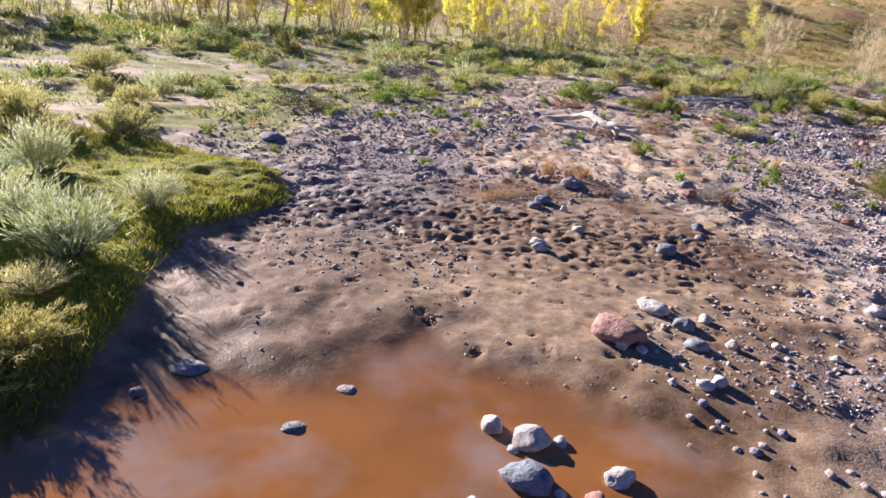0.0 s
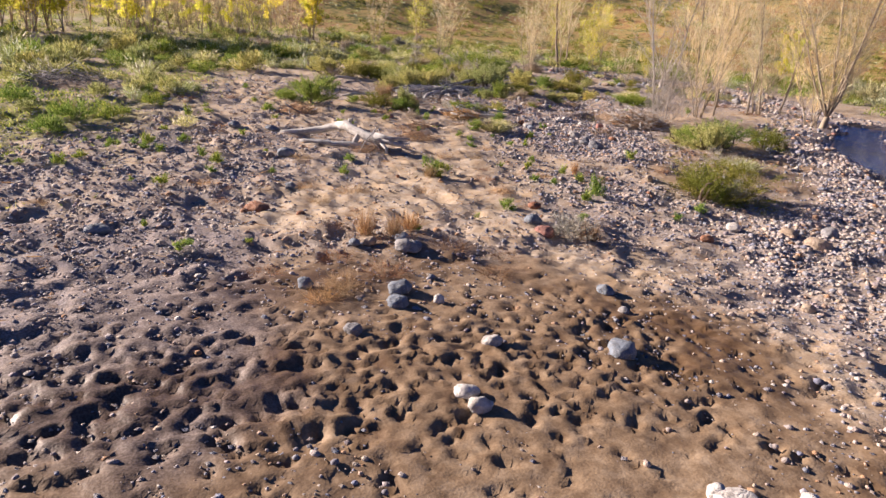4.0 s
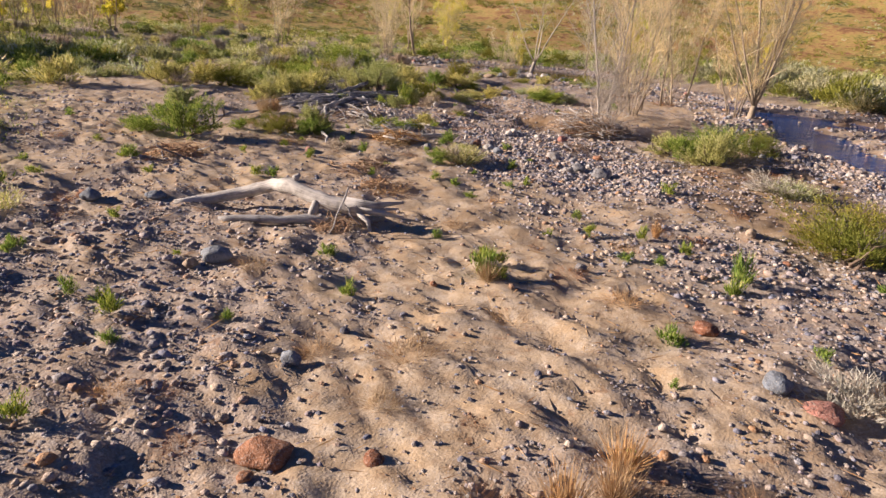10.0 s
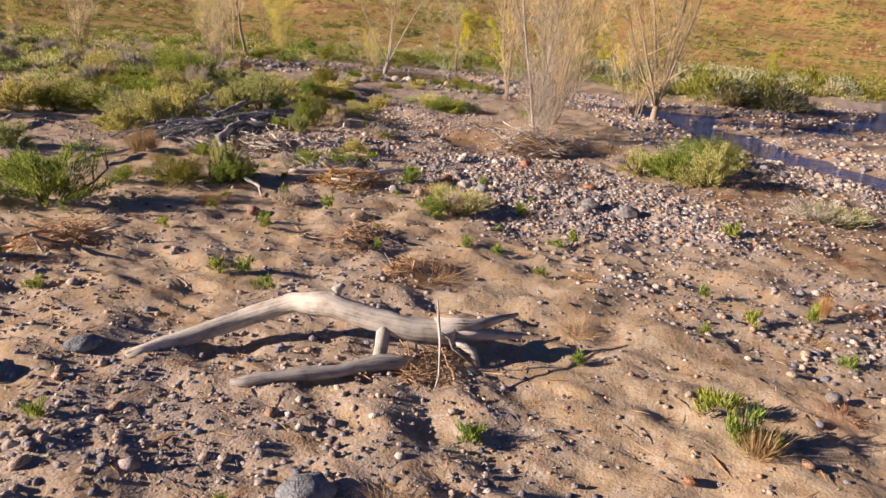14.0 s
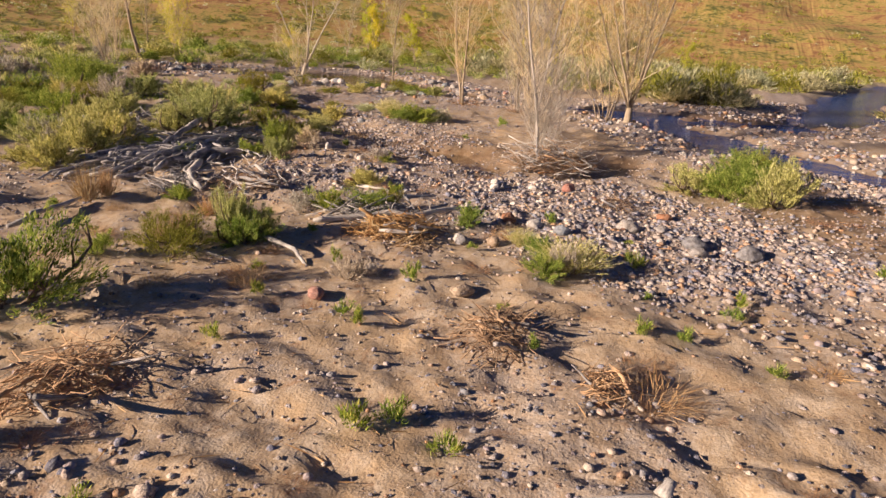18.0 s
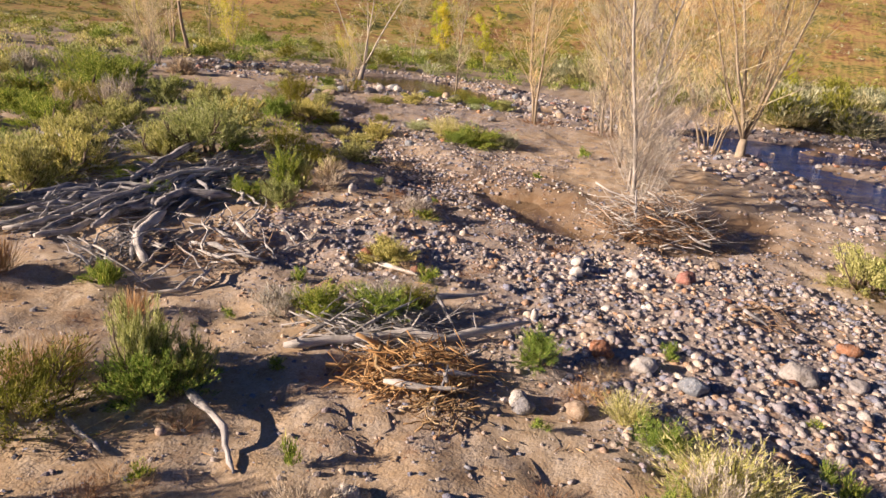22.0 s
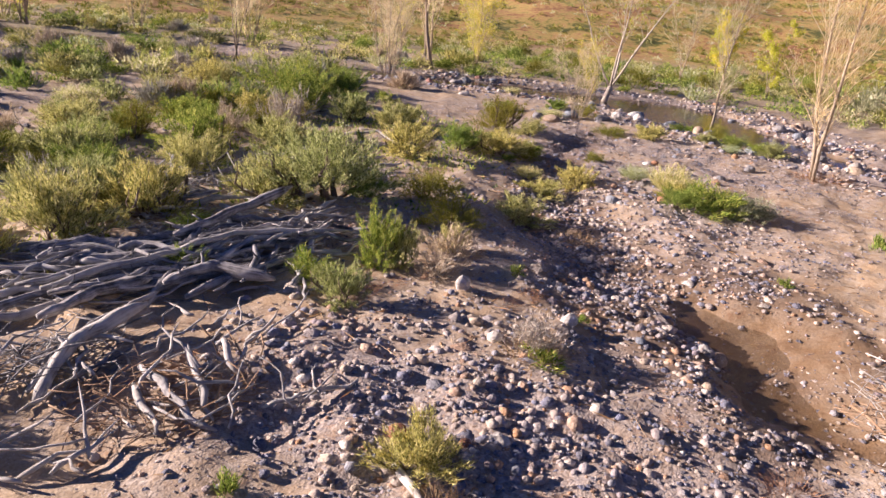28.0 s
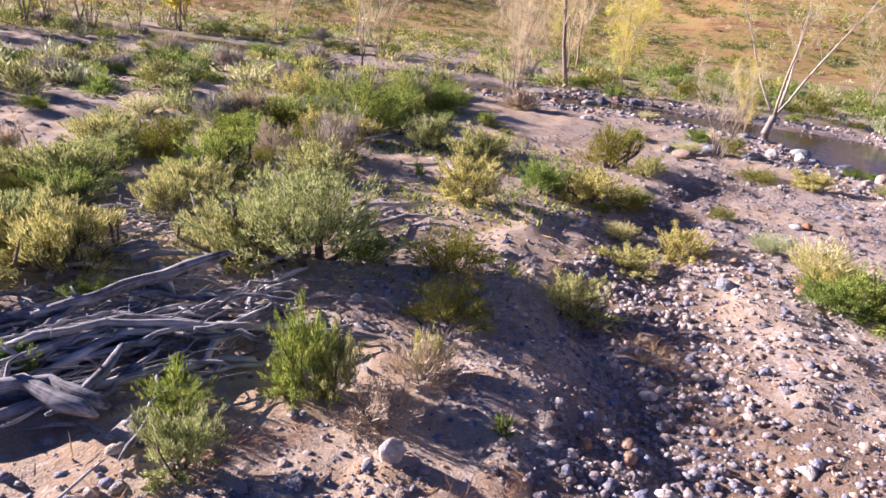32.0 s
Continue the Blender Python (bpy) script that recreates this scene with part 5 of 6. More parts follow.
for c, x, y, w, h in (("blue", 2.1, 14.8, 0.42, 0.25), ("grey", 3.0, 16.5, 0.5, 0.2), ("orange", 1.0, 19.7, 0.57, 0.26), ("grey", -2.7, 6.7, 0.42, 0.13), ("grey", -3.0, 6.1, 0.18, 0.14), ("white", 1.3, 5.2, 0.15, 0.1), ("white", 6.9, 10.1, 0.36, 0.2), ("white", 5.5, 8.5, 0.18, 0.11), ("white", 4.7, 8.6, 0.16, 0.1), ("orange", -0.2, 36.9, 0.9, 0.45), ("blue", -1.9, 18.6, 0.46, 0.22), ("grey", -4.9, 18.4, 0.74, 0.3)):
    stone(c, x, y, w, h)
for c, x, y, w, h in (("grey", 1.0, 13.7, 0.27, 0.18), ("white", 1.7, 11.9, 0.3, 0.18), ("white", 3.1, 9.6, 0.25, 0.18), ("grey", 2.85, 16.5, 0.42, 0.26), ("blue", 2.1, 16.9, 0.22, 0.17), ("tan", 2.4, 16.95, 0.26, 0.2), ("blue", 1.9, 14.4, 0.4, 0.2), ("blue", 0.8, 15.3, 0.26, 0.25), ("white", 2.5, 14.3, 0.17, 0.2), ("grey", 2.8, 15.2, 0.15, 0.12), ("blue", 5.3, 14.0, 0.32, 0.2), ("pink", 5.95, 16.7, 0.46, 0.28)):
    stone(c, x, y, w, h)
for c, x, y, w, h in (("blue", 6.0, 17.25, 0.42, 0.26), ("orange", 6.95, 18.6, 0.38, 0.2), ("blue", 2.0, 21.0, 0.27, 0.19), ("blue", 2.75, 24.6, 0.5, 0.3), ("tan", 2.35, 24.65, 0.27, 0.18), ("grey", 5.1, 13.3, 0.2, 0.15), ("tan", 11.8, 15.0, 0.62, 0.34), ("grey", 12.9, 15.5, 0.46, 0.32), ("white", 10.7, 16.3, 0.43, 0.26), ("tan", 11.9, 15.8, 0.44, 0.22), ("orange", 9.5, 15.9, 0.3, 0.2), ("blue", 3.0, 16.9, 0.33, 0.22)):
    stone(c, x, y, w, h)
for c, x, y, w, h in (("blue", 2.1, 28.8, 0.45, 0.26), ("orange", 2.1, 29.2, 0.33, 0.22), ("orange", 0.7, 19.5, 0.16, 0.12), ("orange", 1.7, 19.0, 0.24, 0.1), ("grey", 13.9, 25.4, 0.53, 0.36), ("blue", 3.2, 28.4, 0.4, 0.2), ("tan", 11.8, 20.3, 0.28, 0.22), ("orange", 5.0, 22.0, 0.13, 0.1), ("grey", 7.3, 21.0, 0.2, 0.14), ("white", 12.0, 30.4, 0.26, 0.2), ("grey", 14.2, 26.4, 0.5, 0.32), ("grey", 13.6, 26.3, 0.36, 0.22)):
    stone(c, x, y, w, h)
for c, x, y, w, h in (("tan", 9.5, 29.4, 0.42, 0.18), ("pink", 8.4, 31.2, 0.32, 0.2), ("white", 9.7, 31.0, 0.25, 0.22), ("pink", 17.3, 29.5, 0.35, 0.28), ("orange", 36.6, 25.1, 0.6, 0.45), ("white", 16.9, 30.3, 0.25, 0.18), ("white", 16.3, 31.1, 0.24, 0.22), ("white", 14.2, 31.05, 0.13, 0.24), ("orange", 13.65, 29.95, 0.35, 0.28), ("grey", 14.65, 27.7, 0.48, 0.34), ("white", 13.6, 29.4, 0.35, 0.22), ("white", 17.6, 36.5, 0.26, 0.3)):
    stone(c, x, y, w, h)
for c, x, y, w, h in (("tan", 12.2, 29.8, 0.3, 0.22), ("grey", 11.9, 30.3, 0.24, 0.24), ("white", 18.2, 35.0, 0.26, 0.2), ("orange", 15.3, 33.8, 0.14, 0.1), ("pink", 14.6, 33.2, 0.2, 0.17), ("white", 16.7, 31.2, 0.24, 0.2), ("tan", 19.6, 33.6, 0.34, 0.22), ("white", 36.3, 47.9, 0.62, 0.44), ("blue", 37.4, 44.0, 0.66, 0.4), ("white", 38.0, 42.4, 0.55, 0.38), ("blue", 37.6, 41.4, 0.6, 0.4), ("pink", 21.0, 61.1, 0.75, 0.42)):
    stone(c, x, y, w, h)
for c, x, y, w, h in (("grey", 38.4, 60.9, 0.95, 0.4), ("white", 21.7, 61.8, 0.8, 0.4), ("blue", 18.7, 62.0, 0.5, 0.5), ("blue", 34.6, 49.0, 0.7, 0.45), ("grey", 35.4, 47.9, 0.75, 0.36), ("white", 36.9, 47.2, 0.6, 0.4), ("tan", 32.5, 48.2, 0.9, 0.36), ("grey", 33.0, 49.4, 0.5, 0.38), ("white", 33.4, 54.5, 0.7, 0.3), ("grey", 46.0, 70.9, 1.1, 0.7), ("blue", 37.7, 46.0, 0.75, 0.35), ("tan", 40.6, 41.0, 0.6, 0.3)):
    stone(c, x, y, w, h)
bank = random.Random(57)
n = 0
while n < 70:
    x, y = bank.uniform(26, 46), bank.uniform(36, 64)
    d = from_line(np.array(x), np.array(y), RUN)
    if d < 0.1 or d > 2.6:
        continue
    s = bank.uniform(0.22, 0.65)
    stone(bank.choice(["blue", "blue", "grey", "grey", "white", "tan", "pink"]), x, y, s, s * bank.uniform(0.5, 0.75))
    n += 1
lay = random.Random(8)
n = 0
while n < 120:
    x, y = lay.uniform(3, 38), lay.uniform(8, 46)
    if cobbly(np.array(x), np.array(y)) < 0.45:
        continue
    s = lay.uniform(0.15, 0.34)
    stone(lay.choice(["grey", "grey", "blue", "tan", "white", "orange", "pink"]), x, y, s, s * lay.uniform(0.5, 0.8))
    n += 1


# ---- driftwood ----
def big_log():
    """The forked, arching log on the sand, with its leg, broken root end and splinters."""
    def line(points):
        return [Vector((x, y, on_ground(x, y) * 0.5 + z)) for x, y, z in points]
    rnd = random.Random(4)
    t = Tubes()
    main = line([(3.35, 27.85, 0.0), (3.95, 27.62, 0.08), (4.58, 27.25, 0.28), (4.94, 26.8, 0.47), (5.03, 26.35, 0.52), (5.19, 25.8, 0.45), (5.38, 25.35, 0.36), (5.66, 24.95, 0.32)])
    fine = []
    for a, b in zip(main, main[1:]):
        fine += bent(rnd, a, b, 3, 0.05)[:-1]
    fine.append(main[-1])
    n = len(fine) - 1
    t.tube(fine, [0.075 + 0.065 * math.sin(1.75 * (i / n) ** 0.8) + (0.025 if i in (11, 12) else 0) for i in range(n + 1)], 10, rnd, 0.07)
    ob = tagged(new("driftwood_log", t.mesh("driftwood_log", DRIFT)), "large bleached forked driftwood log arching over sand", "driftwood")
    for pts, r in (([(5.2, 25.62, 0.4), (5.07, 25.56, 0.22), (4.98, 25.55, -0.05)], (0.085, 0.085, 0.08)), ([(5.5, 25.1, 0.42), (5.9, 24.75, 0.42), (6.34, 24.45, 0.48)], (0.13, 0.07, 0.02)), ([(5.56, 25.02, 0.35), (5.95, 24.65, 0.3), (6.28, 24.35, 0.24)], (0.1, 0.06, 0.02)), ([(5.6, 24.95, 0.3), (5.72, 24.7, 0.14), (5.7, 24.6, -0.02)], (0.06, 0.05, 0.03)), ([(5.55, 25.0, 0.36), (6.05, 24.9, 0.28), (6.5, 24.8, 0.2)], (0.08, 0.05, 0.015)), ([(5.1, 26.3, 0.66), (5.2, 26.25, 0.74)], (0.07, 0.045))):
        u = Tubes()
        u.tube(bent(rnd, line(pts)[0], line(pts)[-1], 3, 0.08) if len(pts) == 2 else line(pts), r if len(pts) == 3 else (r[0], r[0], r[1], r[1]), 7, rnd, 0.12)
        part("limb", u.mesh("limb", DRIFT), ob)
    return ob


big_log()
driftwood([(3.63, 26.48, 0.06), (4.27, 25.85, 0.1), (5.2, 25.15, 0.13)], 0.06, 0.09, label="pale straight driftwood log beside the forked log", group="driftwood on the sand", wander=0.06)
for pts, r in (([(5.56, 25.13, 0.72), (4.85, 24.68, 0.02)], 0.018), ([(5.54, 25.41, 0.3), (5.07, 25.0, 0.02)], 0.015), ([(5.3, 24.9, 0.5), (5.6, 24.6, 0.05)], 0.014)):
    driftwood(pts, r, r * 0.6, name="stick", label="thin bleached stick leaning on the forked log", group="sticks at the forked log")
brush_pile(5.35, 25.0, 1.0, 0.22, 110, BROWNWOOD, "tangle of brown roots and twigs under the forked log", 21, longest=0.6, thick=0.008)

LOW = [
    [(13.21, 36.57, 0.12), (13.27, 35.74, 0.16), (13.45, 35.16, 0.06)], [(13.69, 36.54, 0.14), (13.5, 35.31, 0.06)], [(14.02, 36.36, 0.2), (14.0, 35.93, 0.04)],
    [(21.86, 49.37, 0.15), (22.98, 49.91, 0.25)], [(22.25, 47.15, 0.1), (23.19, 46.83, 0.2), (22.98, 45.51, 0.08)],
]
for pts in LOW:
    driftwood(pts, 0.05, 0.03, label="loose pale driftwood branch on the sand", stubs=1, seed=3, group="loose driftwood", wander=0.12)
driftwood([(11.37, 33.1, 0.08), (12.05, 32.5, 0.12), (12.69, 31.64, 0.12), (13.76, 30.94, 0.2)], 0.06, 0.05, label="long pale driftwood log over the brush pile", stubs=3, group="loose driftwood", wander=0.08)
THIN = [
    [(10.05, 33.26, 0.14), (9.79, 32.47, 0.12), (9.44, 32.01, 0.04)],
    [(13.06, 36.3, 0.12), (12.96, 35.31, 0.1)], [(13.43, 32.3, 0.2), (14.14, 31.76, 0.22)], [(11.26, 31.66, 0.15), (11.64, 30.86, 0.15)], [(11.73, 31.3, 0.14), (12.09, 30.89, 0.12)],
    [(12.21, 36.7, 0.08), (13.0, 37.56, 0.2), (13.86, 37.92, 0.25)], [(14.56, 33.92, 0.1), (14.3, 32.98, 0.04)], [(9.21, 34.21, 0.08), (8.99, 33.11, 0.05)], [(6.43, 33.84, 0.1), (7.05, 34.29, 0.2)],
]
for pts in THIN:
    driftwood(pts, 0.045, 0.024, label="thin bleached driftwood branch among the debris", seed=5, group="loose driftwood", wander=0.08)
PILE = [
    [(14.69, 39.75, 0.28), (15.6, 40.0, 0.42), (16.94, 40.36, 0.7)],
    [(12.56, 38.03, 0.2), (13.24, 38.33, 0.25), (13.91, 38.31, 0.3)], [(14.04, 38.3, 0.2), (14.7, 38.33, 0.27), (15.3, 37.7, 0.15)], [(12.23, 36.43, 0.1), (12.76, 37.19, 0.25), (13.61, 37.56, 0.3)],
]
for pts in PILE:
    driftwood(pts, 0.06, 0.085, wander=0.1, label="thick bleached grey trunk in the driftwood pile", stubs=2, seed=7)
PILE = [
    [(12.9, 40.1, 0.15), (13.56, 39.78, 0.3), (13.95, 39.3, 0.25)], [(12.73, 38.75, 0.2), (13.77, 38.88, 0.32), (14.68, 39.07, 0.36)], [(13.94, 38.9, 0.22), (15.4, 39.2, 0.36), (17.15, 38.77, 0.25)],
    [(14.45, 38.74, 0.3), (15.47, 39.25, 0.28), (16.57, 38.82, 0.2)], [(12.75, 38.41, 0.3), (13.9, 38.2, 0.22)], [(15.15, 43.52, 0.2), (15.85, 43.63, 0.3)], [(15.12, 42.12, 0.3), (15.54, 41.7, 0.2), (16.18, 41.58, 0.25)],
]
for pts in PILE:
    driftwood(pts, 0.05, 0.035, stubs=2, seed=9, wander=0.12)
driftwood([(12.9, 40.25, 0.14), (13.6, 40.1, 0.22), (14.2, 39.75, 0.18)], 0.13, 0.11, GREYWOOD, label="stout bleached trunk butt in the driftwood pile", wander=0.04)
driftwood([(13.9, 38.45, 0.1), (14.4, 38.4, 0.16), (14.9, 38.4, 0.18), (15.4, 37.95, 0.08)], 0.085, 0.095, GREYWOOD, label="thick curved bleached trunk at the edge of the pile", wander=0.05)
driftwood([(12.6, 39.6, 0.12), (13.4, 39.4, 0.22), (14.2, 39.1, 0.26), (15.6, 39.3, 0.3), (17.3, 38.95, 0.15)], 0.07, 0.045, GREYWOOD, stubs=2, label="long bleached trunk lying across the pile", wander=0.08)
driftwood([(12.5, 39.2, 0.08), (13.3, 38.95, 0.2), (14.4, 39.0, 0.26)], 0.08, 0.06, GREYWOOD, label="thick grey trunk in the driftwood pile", wander=0.08)
heap = random.Random(19)
for i in range(125):
    x = 12.2 + 5.0 * heap.random() ** 0.9
    y = heap.gauss(39.25 - (0.22 if x < 14.6 else -0.02) * (x - 14.6), 0.55)
    a, L = heap.gauss(0.12 if x > 14.2 else -0.2, 0.42), heap.uniform(0.6, 2.6)
    c = math.exp(-((y - 39.3) / 0.8) ** 2)
    z0, z1 = heap.uniform(0.03, 0.08 + 0.26 * c), heap.uniform(0.03, 0.08 + 0.28 * c)
    driftwood([(x - L / 2 * math.cos(a), y - L / 2 * math.sin(a), z0), (x, y + heap.gauss(0, 0.10) * L, (z0 + z1) / 2 + 0.03), (x + L / 2 * math.cos(a), y + L / 2 * math.sin(a), z1)], *heap.choice([(0.014, 0.006), (0.02, 0.008), (0.026, 0.012), (0.035, 0.018), (0.045, 0.028), (0.06, 0.036)]), stubs=heap.choice([0, 1, 2]), seed=i, wander=0.2)
for i in range(26):
    x, y = heap.uniform(13.2, 17.6), heap.uniform(39.8, 42.6)
    a, L = heap.gauss(-0.3, 0.8), heap.uniform(0.35, 1.1)
    driftwood([(x, y, 0.06), (x + L * math.cos(a), y + L * math.sin(a), heap.uniform(0.05, 0.2))], heap.uniform(0.03, 0.075), heap.uniform(0.02, 0.06), DRIFT, seed=400 + i, wander=0.1, label="short pale broken log behind the driftwood pile")
for i in range(46):
    x, y = heap.uniform(11.6, 14.6), heap.uniform(35.0, 37.3)
    a, L = heap.gauss(0.9, 0.9), heap.uniform(0.35, 1.1)
    driftwood([(x, y, heap.uniform(0.03, 0.2)), (x + L * math.cos(a), y + L * math.sin(a), heap.uniform(0.05, 0.4))], heap.uniform(0.012, 0.03), 0.008, DRIFT, "stick", "short bleached stick at the foot of the driftwood pile", seed=200 + i, group="sticks at the driftwood pile")
for i in range(24):
    x, y = heap.uniform(14.0, 19.5), heap.uniform(41.5, 44.5)
    a, L = heap.gauss(0.4, 0.5), heap.uniform(0.8, 2.0)
    driftwood([(x, y, 0.15), (x + L * math.cos(a), y + L * math.sin(a), heap.uniform(0.1, 0.5))], 0.06, 0.03, stubs=1, seed=50 + i)
driftwood([(9.01, 42.75, 0.1), (10.2, 43.4, 0.2), (11.18, 43.84, 0.15)], 0.08, 0.05, group="loose driftwood", label="pale driftwood log among the sage")
driftwood([(9.6, 44.38, 0.1), (11.9, 45.14, 0.2)], 0.08, 0.05, group="loose driftwood", label="pale driftwood log among the sage")
driftwood([(8.48, 37.4, 0.1), (10.27, 37.69, 0.15)], 0.07, 0.04, group="loose driftwood", label="pale driftwood log beside dry grass")
for i in range(10):
    a = heap.uniform(0, 3.1)
    x, y = heap.gauss(56, 1.3), heap.gauss(28.1, 0.9)
    driftwood([(x - 1.3 * math.cos(a), y - 1.3 * math.sin(a), 0.2), (x + 1.3 * math.cos(a), y + 1.3 * math.sin(a), heap.uniform(0.3, 0.9))], 0.09, 0.05, BARK, seed=90 + i, group="driftwood across the stream", label="dark driftwood log heaped on the far bank")

brush_pile(14.6, 39.1, 5.4, 0.3, 420, GREYWOOD, "big heap of bleached driftwood sticks and branches", 1, wide=0.42, longest=1.3, turn=-0.05, thick=0.010, stray=0.7, rise=0.16)
brush_pile(15.2, 40.4, 4.2, 0.22, 260, DRIFT, "loose pale sticks and chips behind the driftwood pile", 31, wide=0.6, longest=0.7, turn=0.1, thick=0.009, stray=1.2, rise=0.2)
brush_pile(13.4, 36.0, 2.0, 0.2, 110, BROWNWOOD, "flattened heap of brown twigs and dry roots", 2, longest=0.9)
brush_pile(12.6, 37.2, 1.6, 0.3, 120, GREYWOOD, "low heap of grey twigs beside the pile", 3, longest=1.0)
brush_pile(11.8, 31.6, 1.6, 0.34, 260, STRAW, "heap of straw-coloured roots, reeds and sticks", 4, longest=0.8, turn=-0.8)
brush_pile(12.6, 32.5, 1.8, 0.28, 200, DRIFT, "low drift of grey sticks with shrubs growing through", 5, longest=1.1, turn=-0.8)
brush_pile(20.4, 30.6, 3.0, 0.62, 420, BROWNWOOD, "tall tangle of flood debris caught at saplings", 6, longest=0.9, turn=-0.7, wide=0.65, thick=0.010)
brush_pile(20.2, 30.4, 2.6, 0.45, 260, RUST, "rust-brown roots matted in the flood debris", 26, longest=0.6, turn=-0.7, wide=0.7, thick=0.009)
brush_pile(20.3, 30.4, 3.0, 0.62, 70, DRIFT, "pale bare branches sticking out of the flood debris", 33, longest=1.3, turn=-0.6, thick=0.02)
brush_pile(20.6, 30.8, 3.0, 0.7, 150, DRIFT, "bleached branches caught against the saplings", 7, longest=1.4, turn=-0.6, thick=0.009)
brush_pile(5.2, 32.2, 1.5, 0.4, 170, BROWNWOOD, "heap of dark brown twigs below a shrub", 8, longest=0.9)
brush_pile(8.4, 28.5, 1.3, 0.35, 140, BROWNWOOD, "heap of brown twigs on the sand", 9, longest=0.9)
brush_pile(-5.2, 24.0, 2.3, 0.45, 140, DARKBARK, "dark heap of twigs on the gravel", 10, longest=1.2)
brush_pile(-2.8, 37.8, 3.3, 0.6, 150, GREYWOOD, "long grey heap of driftwood sticks in sage", 11, longest=1.7, thick=0.02)
brush_pile(16.5, 28.2, 1.2, 0.2, 50, BROWNWOOD, "scatter of brown twigs among cobbles", 12, longest=0.7)
brush_pile(11.4, 31.0, 0.9, 0.2, 80, STRAW, "small heap of straw and roots", 13, longest=0.6)
brush_pile(7.6, 27.0, 0.8, 0.16, 70, BROWNWOOD, "small heap of brown roots in sand", 14, longest=0.6)
brush_pile(16.6, 42.8, 3.0, 0.4, 160, GREYWOOD, "grey driftwood sticks among the sagebrush", 15, longest=1.3, turn=0.5)


# ---- small stuff ----
def pebbles(name, n, lo, hi, box, dense, seed, label, fine=False, material=PEBBLE, kind="gravel", shape=2.0, sit=0.25):
    """Loose stones, each a little rounded lump, where the ground is stony."""
    r = np.random.RandomState(seed)
    x, y = r.uniform(box[0], box[1], n * 4), r.uniform(box[2], box[3], n * 4)
    keep = r.rand(n * 4) < dense(x, y)
    x, y = x[keep][:n], y[keep][:n]
    n = len(x)
    if fine:
        v = np.array([(1, 0, 0), (0, 1, 0), (-1, 0, 0), (0, -1, 0), (0, 0, 1)], float)
        f = np.array([(0, 1, 4), (1, 2, 4), (2, 3, 4), (3, 0, 4)])
    else:
        g = (1 + 5 ** 0.5) / 2
        v = np.array([(-1, g, 0), (1, g, 0), (-1, -g, 0), (1, -g, 0), (0, -1, g), (0, 1, g), (0, -1, -g), (0, 1, -g), (g, 0, -1), (g, 0, 1), (-g, 0, -1), (-g, 0, 1)]) / math.hypot(1, g)
        f = np.array([(0, 11, 5), (0, 5, 1), (0, 1, 7), (0, 7, 10), (0, 10, 11), (1, 5, 9), (5, 11, 4), (11, 10, 2), (10, 7, 6), (7, 1, 8), (3, 9, 4), (3, 4, 2), (3, 2, 6), (3, 6, 8), (3, 8, 9), (4, 9, 5), (2, 4, 11), (6, 2, 10), (8, 6, 7), (9, 8, 1)])
    k = len(v)
    size = lo * (hi / lo) ** (r.rand(n) ** shape)
    sx, sy, sz = size * r.uniform(0.8, 1.25, n), size * r.uniform(0.65, 1.0, n), size * r.uniform(0.4, 0.75, n)
    a = r.uniform(0, 6.28, n)
    p = v[None] * (1 + r.uniform(-0.16, 0.16, (n, k)))[..., None]
    px, py, pz = p[..., 0] * sx[:, None], p[..., 1] * sy[:, None], p[..., 2] * sz[:, None]
    X = x[:, None] + px * np.cos(a)[:, None] - py * np.sin(a)[:, None]
    Y = y[:, None] + px * np.sin(a)[:, None] + py * np.cos(a)[:, None]
    Z = height(x, y)[:, None] + (sz * (-0.05 if fine else sit))[:, None] + pz
    faces = (f[None] + (np.arange(n) * k)[:, None, None]).reshape(-1, 3)
    me = mesh_from(name, np.stack([X, Y, Z], -1).reshape(-1, 3), faces, material, True)
    return tagged(new(name, me), label, kind, kind="stuff")


def stony(x, y):
    out = (inside(x, y, PONDSHAPE) < 0.3) & (inside(x, y, GRASSBANK) < 0)
    return out * np.clip(0.15 + 0.42 * patchy(x, y) + 0.9 * cobbly(x, y) - 0.2 * smooth(inside(x, y, MUDFLAT), -0.3, 0.6), 0.02, 1)


def bar(x, y):
    """The stoniest bars, clear of the grass."""
    return cobbly(x, y) ** 1.5 * (inside(x, y, GRASSBANK) < 0)


pebbles("gravel", 105000, 0.015, 0.05, (-7, 21, 7, 41), stony, 1, "fine grey and tan river gravel", fine=True)
pebbles("gravel", 24000, 0.02, 0.06, (17, 34, 31, 52), lambda x, y: np.clip(stony(x, y) + 0.06, 0, 1), 5, "fine grey river gravel beside the stream", fine=True)
pebbles("gravel", 20000, 0.025, 0.065, (-7, 26, 7, 44), stony, 4, "grey and tan river pebbles")
pebbles("cobbles", 13000, 0.03, 0.085, (-4, 24, 5, 46), bar, 2, "rounded river cobbles on the gravel bars", shape=1.6)
pebbles("cobbles", 4600, 0.034, 0.105, (7, 21, 14, 34), lambda x, y: np.clip(bar(x, y) * 1.3 - 0.25, 0, 1), 12, "large rounded cobbles packed on the gravel bar", shape=1.8, sit=0.05)
pebbles("cobbles", 1100, 0.04, 0.11, (11.5, 27, 33, 46), bar, 13, "rounded cobbles in the dry gully", shape=1.8)
pebbles("cobbles", 420, 0.045, 0.10, (-6, 4.5, 17, 32), lambda x, y: np.clip(stony(x, y) * 1.5, 0, 1), 14, "blue-grey cobbles strewn over sand", shape=2.0)
